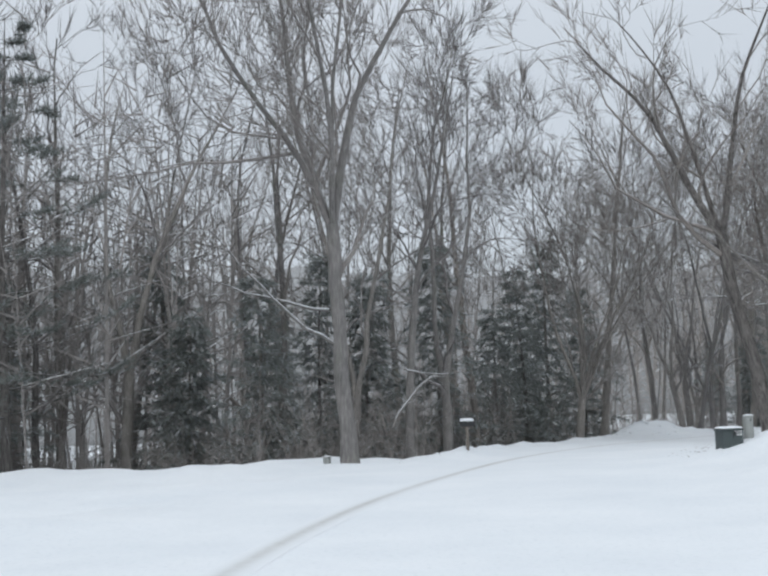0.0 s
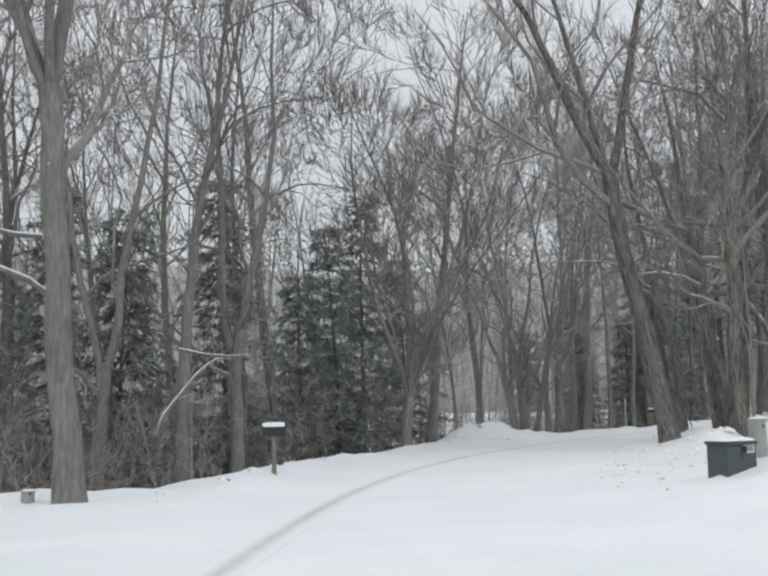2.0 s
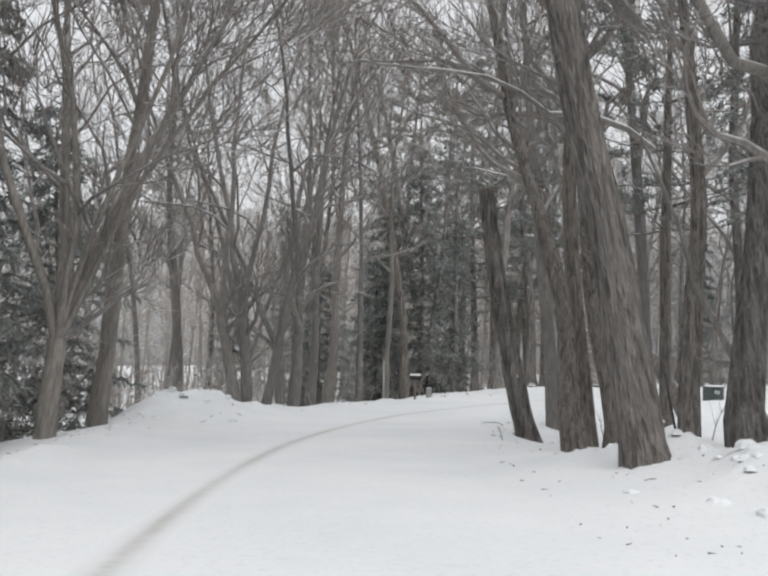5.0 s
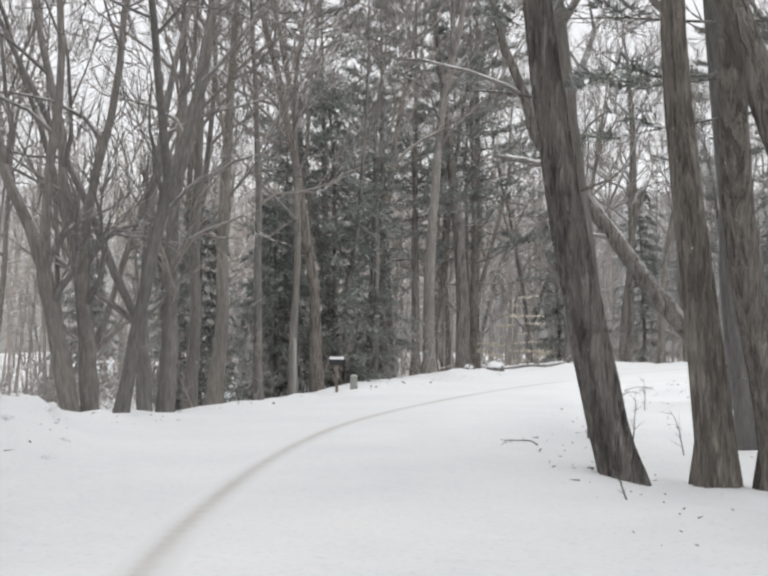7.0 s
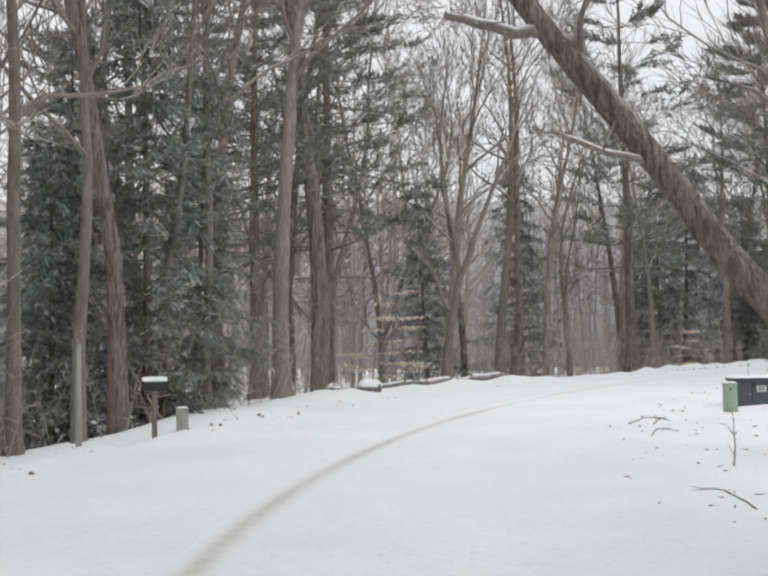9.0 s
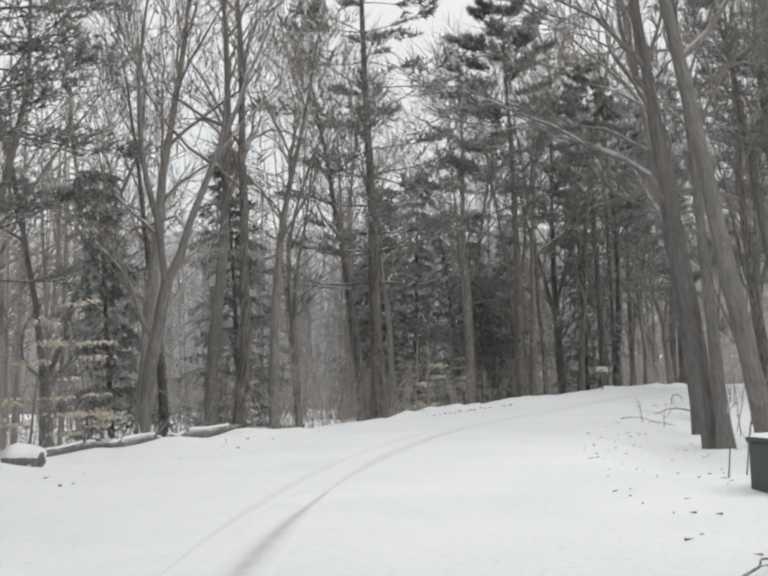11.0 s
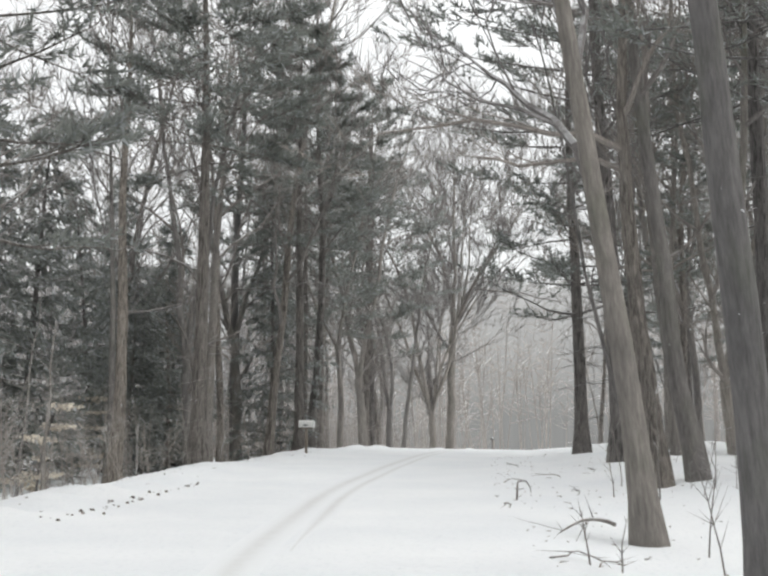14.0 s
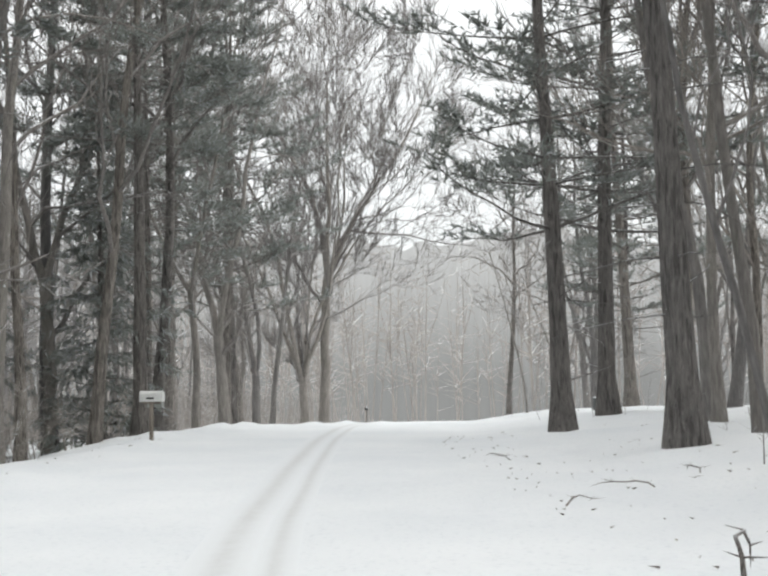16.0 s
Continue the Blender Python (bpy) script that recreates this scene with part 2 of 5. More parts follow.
def bare_tree(height, dia, seed, bark, fork=0.0, first=0.35, spread=0.8, limbs=11, dense=1.0, twig_mat=None, label="", lean=0.0, sides=10, arms=(), wander=0.05, parts=0, fan=0.35):
    """A leafless broad-leaved tree: trunk, limbs that rise and fork, and a haze of twigs."""
    rng = np.random.default_rng(seed)
    root = new("bare_tree")
    trunk, crown = Shape(), Shape()
    leaders = []
    lean_d = unit(np.array([math.sin(lean), 0, math.cos(lean)]))
    split = height * fork if fork else height * 0.97
    n = 9 if fork else 16
    pts, d = bend(rng, np.array([0, 0, -0.5]), lean_d, split + 0.5, n, wander, 0.02)
    r0 = dia / 2
    t = np.linspace(0, 1, len(pts))
    rad = r0 * ((1 - t) * 1.0 + t * (0.80 if fork else 0.10))
    rad[0] *= 1.45
    if len(rad) > 1:
        rad[1] *= 1.12
    ridges = 1 + 0.06 * rng.normal(size=(len(pts), sides))
    if sides > 15:
        ridges += 0.05 * rng.normal(size=sides)
    ridges[0] *= 1 + 0.16 * rng.normal(size=sides)
    trunk.tube(pts, rad, sides, ridges)
    leaders.append((pts, rad, 1.0))
    if fork:
        k = parts or (2 if rng.random() < 0.6 else 3)
        a0 = rng.random() * 6.28
        for i in range(k):
            dd = around(rng, d, fan * (0.65 + 0.7 * rng.random()), a0 + i * 6.28 / k + rng.normal(0, 0.3))
            q, _ = bend(rng, pts[-1] - d * 0.15, dd, height - split, 12, 0.09, 0.05)
            tt = np.linspace(0, 1, len(q))
            rr = rad[-1] * max(0.4, 0.78 - 0.10 * i) * (1 - 0.93 * tt)
            trunk.tube(q, rr, max(6, sides - 3))
            leaders.append((q, rr, 0.8))

    def sprout(p, d, length, r, level):
        n = (7, 4, 2)[level]
        q, e = bend(rng, p, d, length, n, (0.22, 0.24, 0.22)[level], (0.06, 0.10, 0.12)[level])
        rr = r * (1 - 0.86 * np.linspace(0, 1, n + 1))
        crown.tube(q, rr, (5, 4, 3)[level])
        if level < 2:
            kids = int((4.8, 3.6)[level] * dense + rng.random())
            for j in range(kids):
                f = 0.22 + 0.78 * (j + rng.random()) / kids
                i = min(int(f * n), n - 1)
                at = q[i] + (q[i + 1] - q[i]) * (f * n - i)
                dd = around(rng, unit(q[i + 1] - q[i]), 0.38 + 0.35 * rng.random(), rng.random() * 6.28)
                sprout(at, dd, length * (0.52 - 0.22 * f + 0.12 * rng.random()), max(0.012, rr[i] * 0.5), level + 1)
        for j in range(int((2, 3.4, 4.4)[level] * dense + rng.random())):
            f = 0.3 + 0.7 * rng.random()
            i = min(int(f * n), n - 1)
            at = q[i] + (q[i + 1] - q[i]) * (f * n - i)
            dd = around(rng, unit(q[i + 1] - q[i]), 0.22 + 0.38 * rng.random(), rng.random() * 6.28)
            crown.cone(at, at + (dd + np.array([0, 0, 0.3])) * (0.45 + 0.8 * rng.random()), 0.011 + 0.007 * rng.random())

    for q, rr, share in leaders:
        m = len(q) - 1
        z = q[:, 2]
        count = int(limbs * (share if fork and share < 1 else (0.25 if fork else 1.0)))
        for j in range(count):
            lo = first if not (fork and share < 1) else 0.1
            f = lo + (1 - lo) * (j + rng.random() * 0.9) / max(count, 1)
            if fork and share == 1.0:
                f = 0.6 + 0.38 * rng.random()
            i = min(int(f * m), m - 1)
            at = q[i] + (q[i + 1] - q[i]) * (f * m - i)
            dd = around(rng, unit(q[i + 1] - q[i]), spread * (0.75 + 0.5 * rng.random()) * (1.15 - 0.4 * f), rng.random() * 6.28)
            length = height * (0.34 - 0.20 * f) * (0.8 + 0.5 * rng.random())
            sprout(at, dd, length, max(0.014, rr[i] * (0.40 + 0.22 * rng.random())), 0)
    q, rr, _ = leaders[0]
    for high, turn, length, up, thick in arms:
        i = int(np.argmin(np.abs(q[:, 2] - high)))
        a = radians(turn)
        sprout(q[i], unit(np.array([math.cos(a), math.sin(a), up])), length, thick, 0)
    mesh_object("trunk", trunk.v, trunk.f, bark, root, True)
    mesh_object("crown", crown.v, crown.f, twig_mat or CROWN, root)
    return tagged(root, label or "tall leafless grey-brown tree with fine bare twigs", "tree", "bare trees in the snowy wood")


def pine_tree(height, dia, seed, first=0.35, reach=0.22, whorls=16, plume=1.0, label=""):
    """A white pine: straight trunk, dead stubs below, level limbs with plumes of long needles above."""
    rng = np.random.default_rng(seed)
    root = new("pine_tree")
    trunk, wood, needles = Shape(), Shape(), Shape()
    pts, d = bend(rng, np.array([0, 0, -0.5]), np.array([0, 0, 1.0]), height + 0.5, 14, 0.015, 0.01)
    rad = dia / 2 * (1 - 0.94 * np.linspace(0, 1, len(pts)) ** 1.1)
    rad[0] *= 1.85
    rad[1] *= 1.06
    sides = 11
    ridges = 1 + 0.05 * rng.normal(size=(len(pts), sides))
    trunk.tube(pts, rad, sides, ridges)
    m = len(pts) - 1

    def at_height(f):
        i = min(int(f * m), m - 1)
        return pts[i] + (pts[i + 1] - pts[i]) * (f * m - i), rad[i]

    for j in range(22):
        p, r = at_height(0.08 + 0.4 * rng.random())
        a = rng.random() * 6.28
        dd = np.array([math.cos(a), math.sin(a), rng.normal(0.0, 0.15)])
        q, _ = bend(rng, p, dd, 0.6 + 2.2 * rng.random(), 3, 0.15, -0.04)
        wood.tube(q, 0.022 * (1 - 0.8 * np.linspace(0, 1, 4)), 3)
    for w in range(whorls):
        f = first + (0.99 - first) * (w + 0.4 * rng.random()) / whorls
        k = rng.integers(3, 6)
        a0 = rng.random() * 6.28
        for i in range(k):
            p, r = at_height(f)
            a = a0 + i * 6.28 / k + rng.normal(0, 0.25)
            up = 0.05 + 0.5 * max(0, (f - 0.6)) + rng.normal(0, 0.1)
            length = height * reach * (1.12 - 0.95 * ((f - first) / (1 - first)) ** 1.3) * (0.6 + 0.6 * rng.random())
            length = max(0.8, length)
            n = 6
            q, e = bend(rng, p, np.array([math.cos(a), math.sin(a), up]), length, n, 0.07, 0.03)
            rr = max(0.02, r * 0.24) * (1 - 0.85 * np.linspace(0, 1, n + 1))
            wood.tube(q, rr, 4)
            side = unit(np.cross(e, (0, 0, 1.0)))
            k2 = int(13 * plume)
            g = 0.34 + 0.66 * rng.random(k2) ** 0.8
            i2 = np.minimum((g * n).astype(int), n - 1)
            seg = q[i2 + 1] - q[i2]
            b0 = q[i2] + seg * (g * n - i2)[:, None]
            sd = units(units(seg) * 0.7 + side * rng.normal(0, 0.75, (k2, 1)) + np.array([0, 0, 1.0]) * (0.15 + 0.2 * rng.random((k2, 1))))
            tip = b0 + sd * ((0.35 + 0.25 * length) * (0.5 + 0.6 * rng.random(k2)) * (1.25 - g * 0.6))[:, None]
            for a1, b1 in zip(b0, tip):
                wood.cone(a1, b1, 0.012)
            m2 = 15
            o = b0[:, None] + (tip - b0)[:, None] * (0.25 + 0.8 * rng.random((k2, m2, 1)))
            nd = units(sd[:, None] * 0.7 + rng.normal(0, 0.6, (k2, m2, 3)) + np.array([0, 0, 0.25]))
            sw = units(np.cross(nd, rng.normal(size=(k2, m2, 3))))
            far = o + nd * (0.17 + 0.20 * rng.random((k2, m2, 1)))
            needles.sprays(o.reshape(-1, 3), far.reshape(-1, 3), sw.reshape(-1, 3), 0.030)
    trunk.join(wood)
    mesh_object("trunk", trunk.v, trunk.f, BARK_PINE, root, True)
    mesh_object("foliage", needles.v, needles.f, NEEDLE_PINE, root, label="dark green plumes of long needles")
    return tagged(root, label or "tall white pine with dark trunk and plumed level limbs", "pine tree", "pines in the snowy wood")


def hemlock_tree(height, dia, seed, reach=0.26, first=0.05, rows=32, label=""):
    """A hemlock: drooping limbs with flat dark sprays nearly to the ground."""
    rng = np.random.default_rng(seed)
    root = new("hemlock_tree")
    trunk, wood, needles = Shape(), Shape(), Shape()
    pts, d = bend(rng, np.array([0, 0, -0.5]), np.array([0, 0, 1.0]), height + 0.5, 10, 0.015, 0.01)
    rad = dia / 2 * (1 - 0.95 * np.linspace(0, 1, len(pts)))
    rad[0] *= 1.4
    trunk.tube(pts, rad, 8, 1 + 0.05 * rng.normal(size=(len(pts), 8)))
    m = len(pts) - 1
    for w in range(rows):
        f = first + (0.985 - first) * (w + 0.6 * rng.random()) / rows
        i = min(int(f * m), m - 1)
        p = pts[i] + (pts[i + 1] - pts[i]) * (f * m - i)
        k = rng.integers(4, 7)
        a0 = rng.random() * 6.28
        for j in range(k):
            a = a0 + j * 6.28 / k + rng.normal(0, 0.3)
            length = max(0.6, height * reach * (1.03 - f) ** 0.75 * (0.3 + 0.9 * rng.random()))
            n = 5
            q, e = bend(rng, p, np.array([math.cos(a), math.sin(a), 0.15 + 0.35 * rng.random()]), length, n, 0.10, -0.05 - 0.09 * rng.random())
            wood.tube(q, max(0.012, rad[i] * 0.2) * (1 - 0.85 * np.linspace(0, 1, n + 1)), 3)
            side = unit(np.cross(unit(q[-1] - q[0]), (0, 0, 1.0)))
            k2 = int(5 + 4.2 * length)
            g = 0.15 + 0.85 * rng.random(k2)
            i2 = np.minimum((g * n).astype(int), n - 1)
            seg = q[i2 + 1] - q[i2]
            b0 = q[i2] + seg * (g * n - i2)[:, None]
            sd = units(units(seg) * 0.6 + side * rng.normal(0, 0.7, (k2, 1)) + np.array([0, 0, 1.0]) * (-0.1 - 0.5 * rng.random((k2, 1))))
            sl = 0.28 + 0.22 * length * (1.1 - g) * rng.random(k2) + 0.2 * rng.random(k2)
            o = b0[:, None] + sd[:, None] * sl[:, None, None] * (np.arange(5) / 5)[None, :, None]
            nd = units(sd[:, None] + rng.normal(0, 0.5, (k2, 5, 3)))
            up = np.concatenate([rng.normal(0, 0.5, (k2, 5, 2)), np.ones((k2, 5, 1))], 2)
            sw = units(np.cross(nd, up))
            far = o + nd * (0.16 + 0.20 * rng.random((k2, 5, 1)))
            needles.sprays(o.reshape(-1, 3), far.reshape(-1, 3), sw.reshape(-1, 3), 0.042)
    trunk.join(wood)
    mesh_object("trunk", trunk.v, trunk.f, BARK_PINE, root, True)
    mesh_object("foliage", needles.v, needles.f, NEEDLE_HEMLOCK, root, label="dense dark green sprays flecked with snow")
    return tagged(root, label or "dense dark hemlock with drooping limbs to the ground", "hemlock tree", "hemlocks in the snowy wood")


# ------------------------------------------------------------------ the road's line and the ground
LINE = [(x, y, z - 1.5) for t, x, y, z, rx, ry, rz in PATH]
(ax, ay, az), (bx, by, bz) = LINE[0], LINE[1]
BACK = [(ax + (ax - bx) * k, ay + (ay - by) * k, 0.0) for k in (60, 40, 25, 14, 7, 3)]
AHEAD = [(68, 79.55, 0.25), (78, 80.2, 0.45), (88, 80.5, 0.60), (98, 80.5, 0.66), (108, 80.1, 0.60), (125, 78.5, 0.25),
         (150, 74.6, -0.2), (168, 70.5, -1.2), (200, 61, -4.2), (260, 42, -11.0)]
ROAD = np.array(BACK + LINE + AHEAD)
SEG = np.linalg.norm(np.diff(ROAD[:, :2], axis=0), axis=1)
S0 = SEG[:len(BACK)].sum()
ARC = np.concatenate([[0], np.cumsum(SEG)]) - S0
S_FINE = np.arange(ARC[0], ARC[-1], 1.0)


def smooth_line(k):
    y = np.interp(S_FINE, ARC, ROAD[:, k])
    w = np.hanning(9)
    w /= w.sum()
    return np.convolve(np.pad(y, 4, mode="reflect", reflect_type="odd"), w, "valid")


RX, RY, RZ = smooth_line(0), smooth_line(1), smooth_line(2)
TX, TY = np.gradient(RX), np.gradient(RY)
TL = np.hypot(TX, TY)
TX, TY = TX / TL, TY / TL


def to_road(x, y):
    """Arc length along the road and offset from the camera's line (left is positive), for arrays of places."""
    x, y = np.atleast_1d(np.asarray(x, float)), np.atleast_1d(np.asarray(y, float))
    s, lat, z = np.empty(x.size), np.empty(x.size), np.empty(x.size)
    for a in range(0, x.size, 4000):
        dx, dy = x[a:a + 4000, None] - RX, y[a:a + 4000, None] - RY
        i = (dx * dx + dy * dy).argmin(1)
        k = np.arange(i.size)
        along = dx[k, i] * TX[i] + dy[k, i] * TY[i]
        s[a:a + 4000] = S_FINE[i] + along
        lat[a:a + 4000] = dy[k, i] * TX[i] - dx[k, i] * TY[i]
        far = np.abs(along) > 3
        d = np.hypot(dx[k, i], dy[k, i])
        lat[a:a + 4000] = np.where(far, np.sign(lat[a:a + 4000]) * d, lat[a:a + 4000])
        z[a:a + 4000] = np.interp(s[a:a + 4000], S_FINE, RZ)
    return s, lat, z


def place(s, lat):
    """The place at an arc length and an offset."""
    i = np.interp(s, S_FINE, np.arange(S_FINE.size))
    k = np.arange(S_FINE.size)
    x, y, tx, ty = (np.interp(i, k, q) for q in (RX, RY, TX, TY))
    return x - ty * lat, y + tx * lat


def waves(x, y, size, seed):
    """A sum of sines for gentle unevenness, between about -1 and 1."""
    rng = np.random.default_rng(seed)
    out = 0
    for _ in range(7):
        a, p, k = rng.random() * 6.28, rng.random() * 6.28, (0.6 + 0.9 * rng.random()) * 6.28 / size
        out = out + np.sin((x * math.cos(a) + y * math.sin(a)) * k + p)
    return out / 3.5


def step(t):
    t = np.clip(t, 0, 1)
    return t * t * (3 - 2 * t)


def ground_z(x, y):
    x, y = np.asarray(x, float), np.asarray(y, float)
    s, lat, z = to_road(x.ravel(), y.ravel())
    s, lat, z = s.reshape(x.shape), lat.reshape(x.shape), z.reshape(x.shape)
    edge_l = np.interp(s, [-40, 25, 30, 35, 44, 52, 57, 66, 70, 74, 82, 89, 95, 100, 105, 112, 250],
                       [26, 24, 8.8, 5.2, 4.9, 4.8, 5.6, 5.4, 6.4, 5.3, 5.3, 7.4, 8.4, 6.2, 5.1, 5.3, 5.0])
    out = np.clip(lat - edge_l, 0, None)
    drop = np.interp(s, [-40, 30, 60, 85, 95, 110, 140, 250], [0.9, 0.9, 0.9, 0.6, 0.5, 0.9, 0.8, 0.5])
    z = z - drop * step(out / 5.0)
    z = z - np.interp(s, [38, 52], [1, 0]) * (1.3 * step((out - 2.8) / 5.0) + 0.085 * np.clip(out - 5, 0, 150))
    z = z - np.interp(s, [40, 50, 92, 104], [0, 1, 1, 0.3]) * 0.07 * np.clip(lat - 13, 0, 70)
    ridge = np.exp(-((lat - edge_l + 0.5) / 0.55) ** 2) * (0.10 + 0.10 * waves(x, y, 3.0, 3))
    z = z + np.where(s > 34, ridge, ridge * 1.1)
    right = np.clip(-lat - 3.6, 0, None)
    rise = np.interp(s, [-40, 20, 28, 40, 110, 116, 126, 140, 250], [0.1, 0.3, 0.3, 0.0, 0.0, 0.25, 0.4, 0.5, 0.3])
    z = z + rise * step(right / 6.0)
    dip = np.interp(s, [88, 95, 110, 116], [0.0, 0.5, 0.5, 0.0])
    z = z - dip * step((-lat - 2.8) / 1.9)
    z = z - np.interp(s, [54, 58, 74, 81], [0.0, 0.36, 0.36, 0.0]) * step((-lat - 3.0) / 2.0)
    off = np.clip((np.abs(lat) - 3.0) / 3.0, 0, 1)
    z = z + off * (0.10 * waves(x, y, 7.0, 5) + 0.04 * waves(x, y, 1.9, 6))
    far = np.clip((np.abs(lat) - 8) / 40, 0, 1)
    z = z + far * 0.45 * waves(x, y, 38.0, 7)
    # ploughed heaps
    for hs, hl, r1, r2, h in ((64.0, 6.2, 3.0, 1.5, 0.75), (35.0, 3.5, 3.2, 0.55, 0.26), (50.5, -5.4, 2.6, 1.0, 0.5), (46.2, -6.0, 2.4, 1.1, 0.55), (50.0, -3.9, 2.6, 0.9, 0.2), (57, -4.3, 1.6, 0.8, 0.22), (24, -8, 5, 3, 0.3), (31.3, -6.2, 2.8, 1.9, 0.62), (33.2, 15.2, 1.6, 2.6, 0.28), (32.2, 18.2, 1.3, 1.6, 0.30), (33.0, 12.0, 0.8, 1.0, 0.14)):
        z = z + h * np.exp(-((s - hs) / r1) ** 2 - ((lat - hl) / r2) ** 2) * (1 + 0.35 * waves(x, y, 1.3, 9))
    return z


def ground_at(x, y):
    return float(ground_z(np.array([x]), np.array([y]))[0])


def grade(lo, hi, step_in, out):
    inner = np.arange(lo, hi + 0.01, step_in)
    grow = [1.5 * 1.45 ** k for k in range(out)]
    tail = np.cumsum(grow)
    return np.concatenate([(lo - tail)[::-1], inner, hi + tail])


def build_ground():
    gx, gy = grade(-16, 106, 0.45, 17), grade(4, 96, 0.45, 17)
    X, Y = np.meshgrid(gx, gy, indexing="ij")
    Z = ground_z(X, Y)
    nx, ny = X.shape
    co = np.stack([X, Y, Z], -1).reshape(-1, 3)
    i = np.arange(nx * ny).reshape(nx, ny)
    quads = np.stack([i[:-1, :-1], i[1:, :-1], i[1:, 1:], i[:-1, 1:]], -1).reshape(-1, 4)
    ob = mesh_object("ground", co.tolist(), quads.tolist(), SNOW, None, True)
    return tagged(ob, "fresh white snow over road verges and woodland floor", "snow ground", kind="structure")


build_ground()


# ------------------------------------------------------------------ glowing ring of painted haze all round
def haze_glow_material():
    m = bpy.data.materials.new("painted_haze_glow")
    m.use_nodes = True
    n, l = m.node_tree.nodes, m.node_tree.links
    n.remove(n["Principled BSDF"])
    # emits by itself, though no lamp, in place of hazy air
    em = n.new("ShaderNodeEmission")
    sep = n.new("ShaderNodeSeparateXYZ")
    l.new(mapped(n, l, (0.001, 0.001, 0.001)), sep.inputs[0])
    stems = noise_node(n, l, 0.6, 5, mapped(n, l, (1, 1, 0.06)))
    # haze painted into the emission: grey by direction, fading upward to sky tone
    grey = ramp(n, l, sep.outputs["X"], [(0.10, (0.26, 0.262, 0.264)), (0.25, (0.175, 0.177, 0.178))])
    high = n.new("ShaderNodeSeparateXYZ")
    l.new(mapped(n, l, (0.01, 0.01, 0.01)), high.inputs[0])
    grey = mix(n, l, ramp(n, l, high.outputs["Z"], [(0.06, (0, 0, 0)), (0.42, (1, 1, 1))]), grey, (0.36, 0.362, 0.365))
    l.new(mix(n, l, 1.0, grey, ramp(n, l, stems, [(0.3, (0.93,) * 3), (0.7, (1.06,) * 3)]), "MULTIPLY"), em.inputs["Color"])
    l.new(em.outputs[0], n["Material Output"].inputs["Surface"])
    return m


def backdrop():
    """Far woods lost in snowfall as a glowing ring, haze painted in; uneven skyline."""
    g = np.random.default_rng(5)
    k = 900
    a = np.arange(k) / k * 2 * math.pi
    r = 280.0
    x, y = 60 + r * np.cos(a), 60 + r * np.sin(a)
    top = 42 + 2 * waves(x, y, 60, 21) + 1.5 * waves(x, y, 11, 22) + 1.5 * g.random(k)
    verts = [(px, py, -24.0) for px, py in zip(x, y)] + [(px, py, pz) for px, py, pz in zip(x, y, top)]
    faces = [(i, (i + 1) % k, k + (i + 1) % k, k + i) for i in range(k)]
    return tagged(mesh_object("backdrop", verts, faces, haze_glow_material()), "glowing grey ring painted as far woods in haze", "backdrop", kind="structure")


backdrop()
# ------------------------------------------------------------------ wheel tracks
def track_material(name, wear):
    """Snow pressed and browned by tyres, fading out to both sides."""
    m, n, l, b = material(name, 0.75)
    uv = n.new("ShaderNodeUVMap")
    sep = n.new("ShaderNodeSeparateXYZ")
    l.new(uv.outputs[0], sep.inputs[0])
    grit = noise_node(n, l, 5.0, 6, mapped(n, l, (1, 1, 1)), 0.65)
    long = noise_node(n, l, 0.10, 2, mapped(n, l, (1, 1, 1)))
    across = ramp(n, l, sep.outputs["X"], [(0.0, (0, 0, 0)), (0.25, (0.28 * wear,) * 3), (0.45, (0.85 * wear,) * 3), (0.55, (0.9 * wear,) * 3), (0.75, (0.25 * wear,) * 3), (1.0, (0, 0, 0))])
    worn = mix(n, l, 1.0, across, ramp(n, l, grit, [(0.30, (0.6,) * 3), (0.65, (1, 1, 1))]), "MULTIPLY")
    worn = mix(n, l, 1.0, worn, ramp(n, l, long, [(0.35, (0.6,) * 3), (0.62, (1, 1, 1))]), "MULTIPLY")
    l.new(mix(n, l, worn, (0.81, 0.83, 0.845), (0.38, 0.362, 0.325)), b.inputs["Base Color"])
    bump(n, l, b, grit, 0.3, 0.02)
    return m


TRACK_LAT = ([0, 19, 25, 31, 46, 52, 60, 68, 74, 80, 87, 92, 105, 116, 121, 125, 137, 160], [1.9, 1.62, 1.48, 1.36, 1.03, 0.9, 0.88, 0.85, 0.7, 0.6, 0.47, 0.5, 0.5, 0.55, 0.48, 0.34, 0.13, 0.1])


